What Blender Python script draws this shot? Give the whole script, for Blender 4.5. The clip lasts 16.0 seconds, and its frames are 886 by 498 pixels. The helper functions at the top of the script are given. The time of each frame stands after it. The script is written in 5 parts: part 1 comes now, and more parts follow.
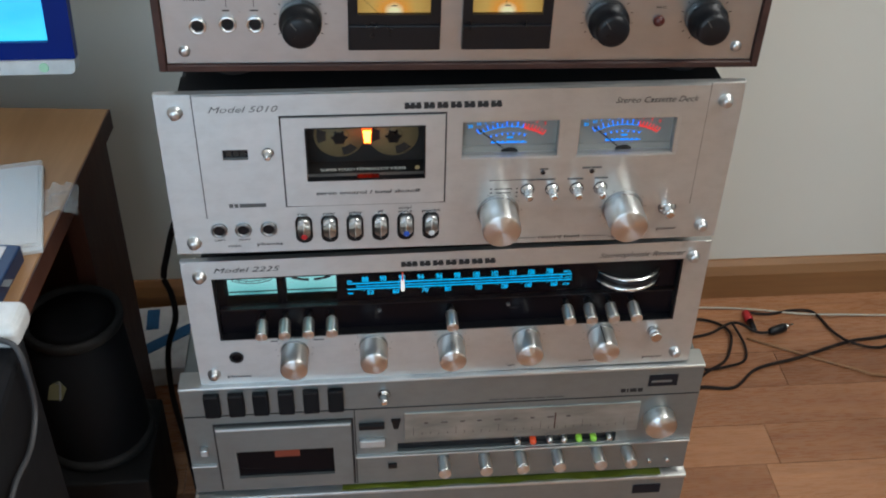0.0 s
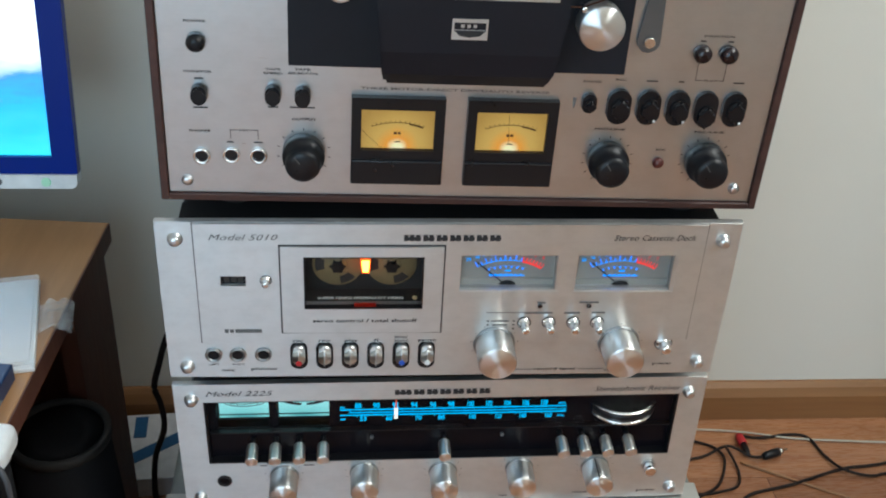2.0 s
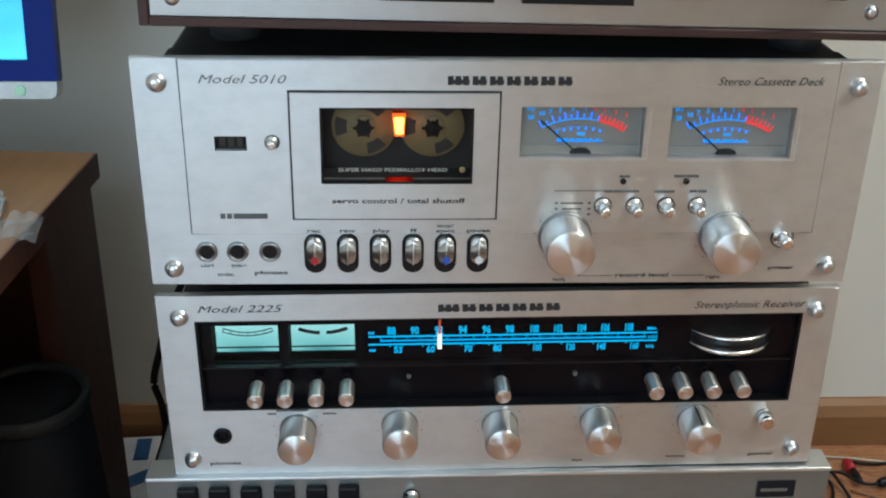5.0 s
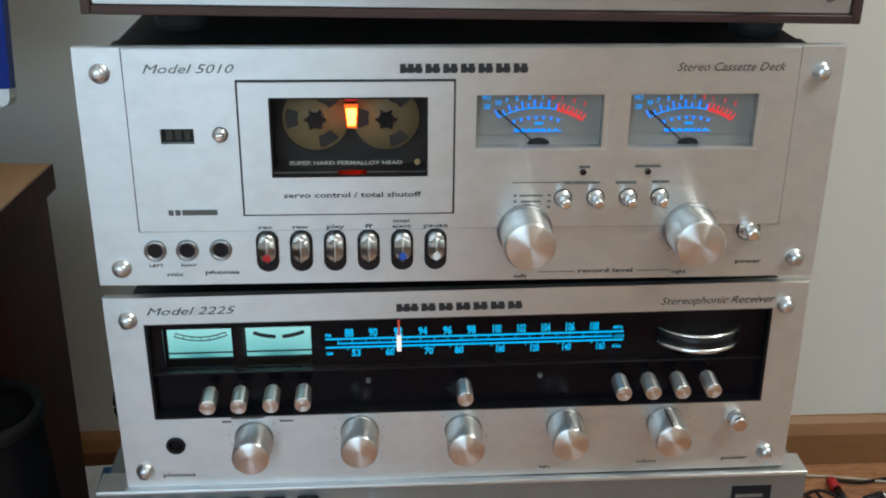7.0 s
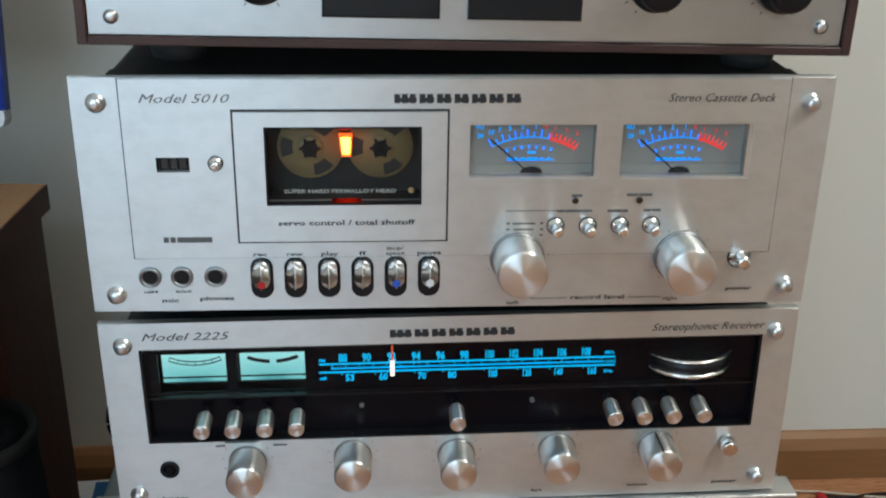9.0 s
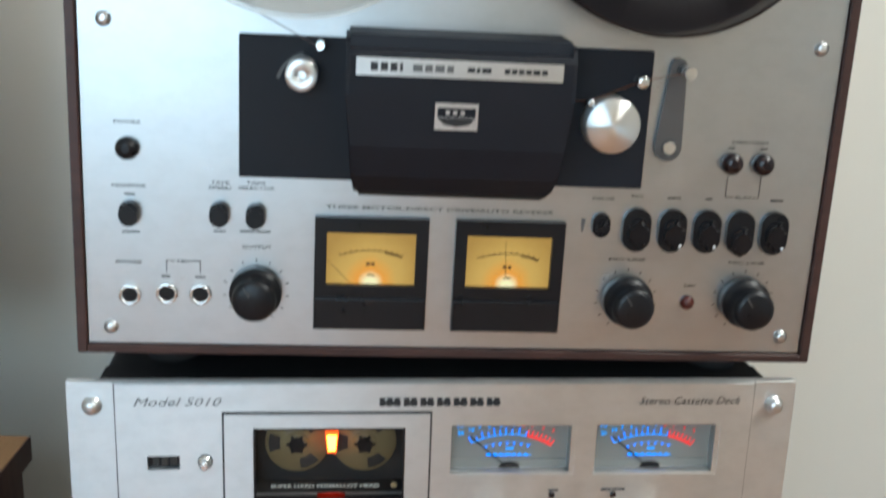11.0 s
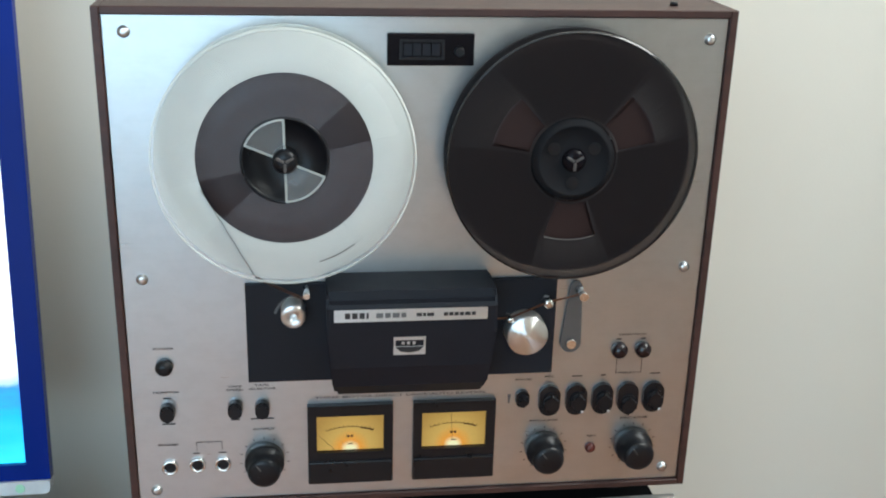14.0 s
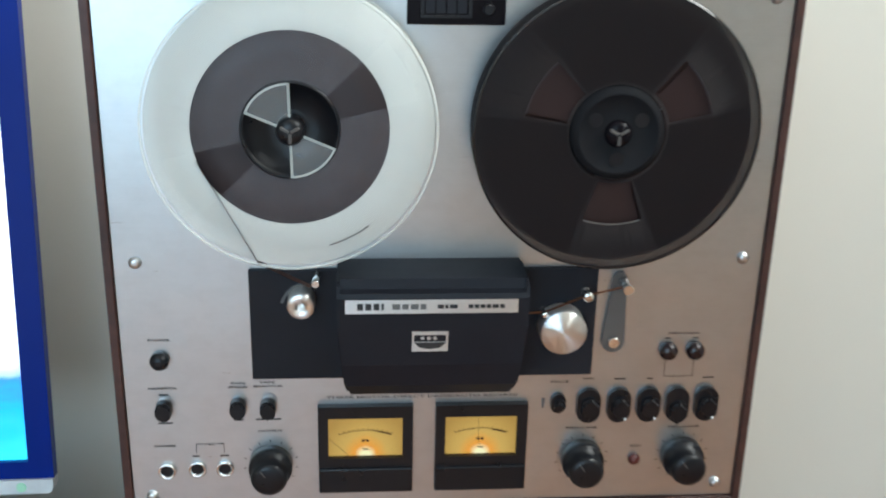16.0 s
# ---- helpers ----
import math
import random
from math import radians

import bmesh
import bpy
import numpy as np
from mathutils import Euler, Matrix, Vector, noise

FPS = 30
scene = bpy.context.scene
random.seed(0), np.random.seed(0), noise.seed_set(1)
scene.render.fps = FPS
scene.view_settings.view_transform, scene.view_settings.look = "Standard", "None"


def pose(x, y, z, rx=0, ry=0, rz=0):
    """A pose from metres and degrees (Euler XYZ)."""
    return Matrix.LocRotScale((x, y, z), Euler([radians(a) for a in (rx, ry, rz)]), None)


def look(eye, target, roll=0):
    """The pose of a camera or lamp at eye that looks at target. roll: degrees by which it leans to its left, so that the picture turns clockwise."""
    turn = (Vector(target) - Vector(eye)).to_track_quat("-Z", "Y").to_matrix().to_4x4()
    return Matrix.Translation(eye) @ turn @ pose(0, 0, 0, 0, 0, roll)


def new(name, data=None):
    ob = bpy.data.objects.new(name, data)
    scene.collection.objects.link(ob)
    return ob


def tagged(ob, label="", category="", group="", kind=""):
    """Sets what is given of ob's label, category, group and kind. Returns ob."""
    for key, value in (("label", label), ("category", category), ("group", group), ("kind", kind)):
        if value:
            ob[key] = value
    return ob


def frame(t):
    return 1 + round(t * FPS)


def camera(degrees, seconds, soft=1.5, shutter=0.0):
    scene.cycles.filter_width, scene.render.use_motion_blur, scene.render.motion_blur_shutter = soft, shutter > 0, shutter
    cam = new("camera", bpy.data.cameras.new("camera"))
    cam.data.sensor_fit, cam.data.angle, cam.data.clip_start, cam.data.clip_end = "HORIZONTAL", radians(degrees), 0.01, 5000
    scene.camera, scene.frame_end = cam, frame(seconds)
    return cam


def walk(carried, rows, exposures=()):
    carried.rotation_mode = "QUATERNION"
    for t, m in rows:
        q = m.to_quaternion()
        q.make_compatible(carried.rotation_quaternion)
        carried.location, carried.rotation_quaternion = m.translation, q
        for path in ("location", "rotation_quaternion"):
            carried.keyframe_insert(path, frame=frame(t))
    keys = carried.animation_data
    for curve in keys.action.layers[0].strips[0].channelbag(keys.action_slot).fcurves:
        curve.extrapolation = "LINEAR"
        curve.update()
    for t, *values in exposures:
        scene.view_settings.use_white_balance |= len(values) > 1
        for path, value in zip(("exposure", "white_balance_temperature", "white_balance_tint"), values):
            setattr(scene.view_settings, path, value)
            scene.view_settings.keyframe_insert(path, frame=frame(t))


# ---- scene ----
cam = camera(44.0, 16.0, soft=2.0, shutter=0.5)
PATH = [
    (0, (-0.076, -0.71, 0.992), (0.077, 0.864, -0.232), 1.4),
    (0.5, (-0.077, -0.699, 0.993), (0.087, 0.871, -0.235), 2.4),
    (1, (-0.077, -0.698, 0.997), (0.089, 0.897, -0.199), 3.0),
    (1.5, (-0.077, -0.695, 1.007), (0.084, 0.96, -0.105), 2.7),
    (2, (-0.079, -0.691, 1.017), (0.091, 0.978, -0.072), 3.2),
    (2.5, (-0.08, -0.689, 1.018), (0.082, 0.973, -0.084), 3.0),
    (3, (-0.078, -0.688, 1.017), (0.071, 0.97, -0.09), 2.9),
    (3.5, (-0.08, -0.686, 1.006), (0.081, 0.975, -0.097), 3.3),
    (4, (-0.074, -0.656, 0.923), (0.046, 1.044, -0.122), 2.2),
    (4.2, (-0.075, -0.641, 0.864), (0.005, 1.091, -0.133), 1.6),
    (6.3, (-0.053, -0.612, 0.732), (0.076, 1.214, -0.074), 0.4),
    (6.5, (-0.05, -0.613, 0.73), (0.068, 1.217, -0.067), 0.4),
    (7, (-0.051, -0.614, 0.729), (0.063, 1.22, -0.06), 0.6),
    (7.5, (-0.05, -0.614, 0.73), (0.065, 1.22, -0.06), 0.3),
    (8, (-0.052, -0.613, 0.73), (0.064, 1.222, -0.058), 0.5),
    (8.2, (-0.052, -0.613, 0.73), (0.07, 1.221, -0.06), 0.6),
    (10.5, (-0.058, -0.611, 0.812), (0.096, 1.268, 0.144), 1.8),
    (11, (-0.066, -0.609, 0.847), (0.13, 1.305, 0.299), 2.2),
    (11.5, (-0.049, -0.625, 0.937), (0.153, 1.233, 0.223), 1.6),
    (12, (-0.052, -0.713, 1.032), (0.087, 1.161, 0.349), -0.0),
    (12.5, (-0.074, -0.741, 1.084), (0.15, 1.111, 0.363), 1.4),
    (13, (-0.064, -0.746, 1.098), (0.176, 1.115, 0.407), 1.5),
    (13.5, (-0.069, -0.743, 1.101), (0.165, 1.106, 0.374), 1.1),
    (14, (-0.071, -0.742, 1.098), (0.169, 1.113, 0.391), 0.7),
    (14.5, (-0.068, -0.744, 1.095), (0.158, 1.11, 0.382), 0.4),
    (15, (-0.067, -0.741, 1.099), (0.155, 1.105, 0.362), 0.4),
    (15.5, (-0.059, -0.73, 1.094), (0.157, 1.114, 0.35), 0.6),
    (16, (-0.043, -0.666, 1.059), (0.099, 1.197, 0.348), 0.4),
]
EXPOSURES = [(0, -0.95, 5950, 10), (1, -0.76, 5950, 9), (2.5, -0.68, 5780, 6), (3.5, -0.84, 5850, 7), (4, -0.80, 5900, 7), (6.5, -0.88, 5980, 7), (8.5, -0.88, 5980, 7), (10.5, -0.58, 5950, 7), (11.5, -0.42, 5900, 7), (12, -0.20, 5800, 6), (13, -0.42, 5800, 6), (13.5, -0.58, 5800, 6), (15.5, -0.63, 5800, 6), (16, -0.54, 5800, 6)]
walk(cam, [(t, look(eye, target, roll)) for t, eye, target, roll in PATH], EXPOSURES)


# ---- world and light ----
world = bpy.data.worlds.new("world")
scene.world = world
world.use_nodes = True
wn = world.node_tree
sky = wn.nodes.new("ShaderNodeTexSky")
sky.sky_type, sky.sun_disc = "NISHITA", False
sky.sun_elevation, sky.sun_rotation = radians(35), radians(200)
wn.links.new(sky.outputs[0], wn.nodes["Background"].inputs[0])
wn.nodes["Background"].inputs[1].default_value = 0.12

WIN = dict(x=1.15, y0=-1.20, y1=0.32, z0=1.58, z1=2.44)   # the window in the east wall


def area_lamp(name, at, target, w, h, power, colour):
    data = bpy.data.lights.new(name, "AREA")
    data.shape, data.size, data.size_y, data.energy, data.color = "RECTANGLE", w, h, power, colour
    ob = new(name, data)
    ob.matrix_world = look(at, target)
    return ob


SOUTH = dict(x0=-1.80, x1=0.02, z0=0.25, z1=2.42)            # unseen wide window, added in the south wall to light the left side
wy, wz = (WIN["y0"] + WIN["y1"]) / 2, (WIN["z0"] + WIN["z1"]) / 2
area_lamp("window_daylight", (WIN["x"] + 0.02, wy, wz), (0, wy, wz - 0.1), 1.44, 0.80, 62.0, (1.0, 0.95, 0.84))
sx, sz = (SOUTH["x0"] + SOUTH["x1"]) / 2, (SOUTH["z0"] + SOUTH["z1"]) / 2
area_lamp("window_daylight", (sx, -2.62, sz), (sx, 0, sz - 0.1), 1.72, 2.05, 48.0, (0.655, 0.93, 1.12))


# ---- materials ----
class Mat:
    """A node material with a Principled shader and shorthand for its nodes."""

    def __init__(self, name, colour=(0.5, 0.5, 0.5), rough=0.5, metal=0.0, **more):
        self.m = bpy.data.materials.new(name)
        self.m.use_nodes = True
        self.t = self.m.node_tree
        self.p = self.t.nodes["Principled BSDF"]
        self.set("Base Color", (*colour, 1))
        self.set("Roughness", rough)
        self.set("Metallic", metal)
        for key, value in more.items():
            self.set(key.replace("_", " "), value)

    def set(self, socket, value):
        self.p.inputs[socket].default_value = value
        return self

    def node(self, kind, **values):
        n = self.t.nodes.new(kind)
        for key, value in values.items():
            n.inputs[key.replace("_", " ")].default_value = value
        return n

    def link(self, a, b):
        self.t.links.new(a, b)

    def coords(self, scale):
        c = self.node("ShaderNodeTexCoord")
        mp = self.node("ShaderNodeMapping")
        mp.inputs["Scale"].default_value = scale
        self.link(c.outputs["Object"], mp.inputs[0])
        return mp.outputs[0]

    def noise(self, scale, s=(1, 1, 1), detail=4.0, rough=0.55):
        n = self.node("ShaderNodeTexNoise", Scale=scale, Detail=detail, Roughness=rough)
        self.link(self.coords(s), n.inputs["Vector"])
        return n.outputs["Fac"]

    def ramp(self, fac, *stops):
        r = self.node("ShaderNodeValToRGB")
        el = r.color_ramp.elements
        while len(el) < len(stops):
            el.new(0.5)
        for e, (pos, col) in zip(el, stops):
            e.position, e.color = pos, (*col, 1) if len(col) == 3 else col
        self.link(fac, r.inputs[0])
        return r.outputs[0]

    def mixrgb(self, fac, a, b, mode="MIX"):
        n = self.node("ShaderNodeMix")
        n.data_type, n.blend_type = "RGBA", mode
        for sock, v in ((n.inputs[0], fac), (n.inputs[6], a), (n.inputs[7], b)):
            if isinstance(v, (int, float)):
                sock.default_value = v
            elif isinstance(v, tuple):
                sock.default_value = (*v, 1)
            else:
                self.link(v, sock)
        return n.outputs[2]

    def range(self, fac, lo, hi):
        n = self.node("ShaderNodeMapRange")
        n.inputs["To Min"].default_value, n.inputs["To Max"].default_value = lo, hi
        self.link(fac, n.inputs[0])
        return n.outputs[0]

    def bump(self, height, strength, distance=0.001):
        b = self.node("ShaderNodeBump", Strength=strength, Distance=distance)
        self.link(height, b.inputs["Height"])
        self.link(b.outputs[0], self.p.inputs["Normal"])

    def emit(self, colour, strength):
        self.set("Emission Color", (*colour, 1))
        return self.set("Emission Strength", strength)


def brushed(name, colour, rough, grain=(6, 60, 900), stain=0.12, metal=0.78, aniso=0.6, relief=0.2, smear=0.34):
    k = Mat(name, colour, rough, metal)
    fine = k.noise(1.0, grain, 3)
    blot = k.noise(18, (1, 1, 1), 5)
    dark = tuple(c * (1 - stain * 2) for c in colour)
    grained = k.mixrgb(k.range(blot, 0, 1), k.mixrgb(k.range(fine, 0.25, 0.75), dark, colour), colour)
    smudge = k.ramp(k.noise(55, (1, 1, 1.6), 7, 0.68), (0.36, (0.80, 0.80, 0.79)), (0.56, (1.0, 1.0, 1.0)))
    k.link(k.mixrgb(smear, grained, smudge, "MULTIPLY"), k.p.inputs["Base Color"])
    cloud = k.mixrgb(0.5, fine, k.noise(30, (1, 1, 1), 5, 0.6))
    k.link(k.range(cloud, rough - 0.09, rough + 0.12), k.p.inputs["Roughness"])
    k.bump(fine, relief, 0.0004)
    k.set("Anisotropic", aniso)
    up = k.node("ShaderNodeCombineXYZ", Z=1.0)
    k.link(up.outputs[0], k.p.inputs["Tangent"])
    return k


def plastic(name, colour, rough, fine=0.04, spec=0.5):
    k = Mat(name, colour, rough, Specular_IOR_Level=spec)
    n = k.noise(60, (1, 1, 1), 5)
    k.link(k.mixrgb(n, tuple(c * 0.75 for c in colour), tuple(min(1, c * 1.25) for c in colour)), k.p.inputs["Base Color"])
    k.link(k.range(n, rough - 0.06, rough + 0.1), k.p.inputs["Roughness"])
    k.bump(k.noise(900, (1, 1, 1), 2), fine, 0.0004)
    return k


def plank_offset(k):
    """Shifts the grain from piece to piece."""
    for n in k.t.nodes:
        if n.type == "MAPPING":
            info = k.node("ShaderNodeObjectInfo")
            mul = k.node("ShaderNodeVectorMath")
            mul.operation = "SCALE"
            mul.inputs[0].default_value = (13.0, 7.0, 3.0)
            k.link(info.outputs["Random"], mul.inputs["Scale"])
            k.link(mul.outputs[0], n.inputs["Location"])


def wood(name, dark, light, rough, along=(1, 9, 9), scale=5.0, vary=0.0):
    k = Mat(name, light, rough)
    grain = k.noise(scale, along, 8, 0.62)
    fine = k.noise(scale * 8, along, 4)
    col = k.mixrgb(k.range(fine, 0.0, 0.45), k.ramp(grain, (0.3, dark), (0.7, light)), tuple(c * 0.6 for c in dark))
    if vary:
        info = k.node("ShaderNodeObjectInfo")
        tone = k.ramp(info.outputs["Random"], (0.0, (0.74, 0.66, 0.6)), (0.5, (1.02, 0.96, 0.92)), (1.0, (1.55, 1.62, 1.62)))
        col = k.mixrgb(vary, col, tone, "MULTIPLY")
    k.link(col, k.p.inputs["Base Color"])
    k.link(k.range(fine, rough - 0.08, rough + 0.12), k.p.inputs["Roughness"])
    k.bump(grain, 0.08, 0.0006)
    return k


def film(name, colour, cover, rough):
    """Clear or smoky plastic: part of the light goes straight through."""
    k = Mat(name, colour, rough)
    tr = k.node("ShaderNodeBsdfTransparent")
    mx = k.node("ShaderNodeMixShader")
    mx.inputs[0].default_value = cover
    k.link(tr.outputs[0], mx.inputs[1])
    k.link(k.p.outputs[0], mx.inputs[2])
    k.link(mx.outputs[0], k.t.nodes["Material Output"].inputs[0])
    n = k.noise(25, (1, 1, 1), 4)
    k.link(k.range(n, rough - 0.05, rough + 0.1), k.p.inputs["Roughness"])
    return k


ALU = brushed("brushed_aluminium", (0.72, 0.725, 0.72), 0.37, metal=0.92, aniso=0.82)
ALU_WARM = brushed("satin_aluminium", (0.60, 0.61, 0.615), 0.29, metal=0.95, aniso=0.45, relief=0.07, smear=0.25)
ALU_GREY = brushed("grey_aluminium", (0.33, 0.355, 0.352), 0.38, stain=0.2)
SCALE_METAL = Mat("mirror_scale", (0.34, 0.36, 0.36), 0.34, 0.75)
SCALE_METAL.link(SCALE_METAL.ramp(SCALE_METAL.noise(14, (1, 1, 3), 5), (0.35, (0.26, 0.30, 0.30)), (0.65, (0.52, 0.57, 0.56))), SCALE_METAL.p.inputs["Base Color"])
KNOB = Mat("spun_aluminium", (0.84, 0.84, 0.83), 0.25, 1.0, Anisotropic=0.93, Anisotropic_Rotation=0.25)
spin = KNOB.node("ShaderNodeTangent")
spin.direction_type, spin.axis = "RADIAL", "Y"
KNOB.link(spin.outputs[0], KNOB.p.inputs["Tangent"])
KNOB.link(KNOB.range(KNOB.noise(40, (1, 1, 1), 2), 0.29, 0.35), KNOB.p.inputs["Roughness"])
CHROME = Mat("chrome", (0.86, 0.86, 0.86), 0.2, 1.0)
STEEL = Mat("dull_steel", (0.36, 0.37, 0.38), 0.35, 1.0)
SATIN = Mat("satin_metal", (0.70, 0.71, 0.72), 0.30, 1.0)
SATIN.bump(SATIN.noise(400, (1, 1, 1), 3), 0.05, 0.0003)
BLACK = plastic("black_plastic", (0.008, 0.008, 0.010), 0.28, spec=0.32)
BLACK_MATT = plastic("black_matt_plastic", (0.008, 0.008, 0.010), 0.75, spec=0.2)
HEADBLK = plastic("dark_navy_plastic", (0.008, 0.009, 0.014), 0.5, spec=0.28)
GLOSS = Mat("black_glass", (0.006, 0.005, 0.007), 0.16, Specular_IOR_Level=0.12)
INK = Mat("dark_ink", (0.02, 0.02, 0.022), 0.6)
INK_PALE = Mat("pale_ink", (0.42, 0.42, 0.38), 0.5)
INK_BROWN = Mat("brown_ink", (0.14, 0.06, 0.015), 0.6)
INK_GREY = Mat("grey_ink", (0.12, 0.12, 0.12), 0.6)
CASE = plastic("dark_case_paint", (0.010, 0.010, 0.011), 0.55, spec=0.3)
VENEER = wood("walnut_veneer", (0.035, 0.014, 0.011), (0.085, 0.033, 0.025), 0.45, (2, 14, 14), 6)
DESKWOOD = wood("desk_laminate", (0.36, 0.19, 0.085), (0.50, 0.28, 0.13), 0.42, (9, 1, 9), 4)
DESKDARK = wood("dark_desk_board", (0.080, 0.030, 0.019), (0.130, 0.049, 0.030), 0.5, (9, 9, 1), 4)
PLANK = wood("floor_laminate", (0.270, 0.117, 0.056), (0.44, 0.210, 0.104), 0.26, (1.4, 14, 14), 5, 0.9)
plank_offset(PLANK)
SKIRT = wood("skirting_wood", (0.25, 0.115, 0.042), (0.36, 0.172, 0.066), 0.4, (1, 12, 12), 5)
WALL = Mat("cream_wall_paint", (0.74, 0.71, 0.65), 0.85)
WALL.bump(WALL.noise(260, (1, 1, 1), 5), 0.12, 0.001)
WALL.link(WALL.mixrgb(WALL.noise(2.2, (1, 1, 1), 5), (0.74, 0.70, 0.615), (0.79, 0.755, 0.675)), WALL.p.inputs["Base Color"])
CEIL = Mat("ceiling_paint", (0.8, 0.8, 0.78), 0.9)
RUBBER = plastic("black_rubber", (0.015, 0.015, 0.016), 0.7)
CABLE = plastic("black_cable", (0.014, 0.008, 0.007), 0.55, spec=0.22)
CABLE_W = plastic("white_cable", (0.52, 0.47, 0.38), 0.5)
CABLE_GREY = plastic("grey_cable", (0.06, 0.06, 0.066), 0.5)
OLIVE = plastic("olive_paper", (0.065, 0.060, 0.024), 0.6)
ARM = plastic("grey_arm", (0.085, 0.075, 0.070), 0.5)
DEEP_RED = plastic("deep_red_lamp", (0.075, 0.014, 0.010), 0.25)
RED = plastic("red_plastic", (0.45, 0.02, 0.025), 0.35)
WHITE_PL = plastic("white_plastic", (0.74, 0.76, 0.77), 0.3)
PAPER = plastic("printed_paper", (0.66, 0.66, 0.68), 0.5)
BLUE_INK = plastic("blue_print", (0.012, 0.035, 0.10), 0.35)
KEY_BLUE = plastic("bright_blue_dot", (0.03, 0.10, 0.50), 0.4)
PRINT_BLUE = plastic("carton_blue", (0.02, 0.10, 0.24), 0.5)
YELLOW_INK = plastic("yellow_print", (0.40, 0.31, 0.04), 0.5)
GREEN_SHEET = plastic("yellow_green_sheet", (0.20, 0.25, 0.03), 0.4)
CLEAR = film("clear_plastic", (0.85, 0.88, 0.88), 0.25, 0.12)
CLEAR_WEB = film("clear_hub_plastic", (0.80, 0.82, 0.83), 0.15, 0.15)
FLANGE = film("milky_plastic", (0.90, 0.93, 0.88), 0.45, 0.3)
FLANGE_THIN = film("milky_plastic_front", (0.78, 0.76, 0.84), 0.05, 0.3)
SMOKE = film("smoky_plastic", (0.078, 0.064, 0.068), 0.8, 0.34)
SHINE = Mat("polished_black_plastic", (0.012, 0.011, 0.013), 0.1, Specular_IOR_Level=0.8)
GLASS = film("thin_glass", (0.0, 0.0, 0.0), 0.14, 0.06)
# lit copy of the thin tape: the light on the right strand as colour
TAPE_LIT = Mat("lit_tape_edge", (0.30, 0.12, 0.055), 0.4)
TAPE_THIN = Mat("thin_brown_tape", (0.07, 0.030, 0.020), 0.4)
TAPE = Mat("brown_tape", (0.026, 0.019, 0.021), 0.45, Specular_IOR_Level=0.35)
TAPE.link(TAPE.range(TAPE.noise(40, (1, 1, 1), 4), 0.36, 0.55), TAPE.p.inputs["Roughness"])
TAPE_DK = Mat("dark_tape", (0.026, 0.013, 0.012), 0.55, Specular_IOR_Level=0.2)
MIRROR_GREY = Mat("meter_face", (0.40, 0.385, 0.355), 0.45)
CARD = Mat("cassette_label", (0.035, 0.032, 0.03), 0.4)
GOLD = Mat("ochre_plastic", (0.34, 0.25, 0.12), 0.4)
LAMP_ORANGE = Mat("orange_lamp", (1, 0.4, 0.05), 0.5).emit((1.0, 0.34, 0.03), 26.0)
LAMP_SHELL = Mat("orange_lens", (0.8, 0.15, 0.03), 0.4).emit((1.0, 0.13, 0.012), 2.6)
RED_GLEAM = Mat("polished_red_metal", (0.20, 0.015, 0.010), 0.32, 1.0)
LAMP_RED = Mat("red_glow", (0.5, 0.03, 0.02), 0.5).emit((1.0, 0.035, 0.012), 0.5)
DIM_RED = Mat("dim_red_glow", (0.12, 0.03, 0.02), 0.4).emit((1.0, 0.16, 0.05), 0.12)
LED_RED = Mat("red_led", (0.4, 0.05, 0.02), 0.3).emit((1.0, 0.12, 0.03), 0.5)
LED_GREEN = Mat("green_led", (0.2, 0.5, 0.05), 0.3).emit((0.5, 0.9, 0.08), 0.3)
LED_OFF = Mat("dark_red_lamp", (0.012, 0.005, 0.006), 0.2)
SCALE_BLUE = Mat("blue_lit_scale", (0.05, 0.2, 0.8), 0.5).emit((0.0, 0.42, 1.0), 1.5)
SCALE_RED = Mat("red_lit_scale", (0.6, 0.05, 0.05), 0.5).emit((1.0, 0.09, 0.08), 1.1)
DIAL_CYAN = Mat("cyan_lit_dial", (0.05, 0.5, 0.8), 0.5).emit((0.0, 0.52, 0.95), 1.5)
POINTER = Mat("lit_pointer", (1, 0.9, 0.8), 0.5).emit((1.0, 0.85, 0.72), 2.0)
POINTER_RED = Mat("lit_pointer_tip", (1, 0.1, 0.05), 0.5).emit((1.0, 0.15, 0.06), 0.7)


def lit_face(name, low, mid, high, glow, strength, reach, width):
    """A glowing meter face; its emission ramp paints the falloff of a bulb at its lower middle, x from -1 to 1 and z
    from 0 to 1.
    """
    k = Mat(name, tuple(v * 0.12 for v in high), 0.5)
    c = k.node("ShaderNodeTexCoord")
    mp = k.node("ShaderNodeMapping")
    mp.inputs["Scale"].default_value = (1 / width, 1, 1 / reach)
    k.link(c.outputs["Object"], mp.inputs[0])
    d = k.node("ShaderNodeVectorMath")
    d.operation = "LENGTH"
    k.link(mp.outputs[0], d.inputs[0])
    blot = k.noise(70, (1, 1, 1), 3)
    add = k.node("ShaderNodeMath")
    add.operation = "ADD"
    k.link(d.outputs["Value"], add.inputs[0])
    k.link(k.range(blot, -0.08, 0.08), add.inputs[1])
    col = k.ramp(add.outputs[0], (0.09, glow), (0.24, mid), (0.50, low), (1.0, high))
    k.link(col, k.p.inputs["Emission Color"])
    k.set("Emission Strength", strength)
    return k


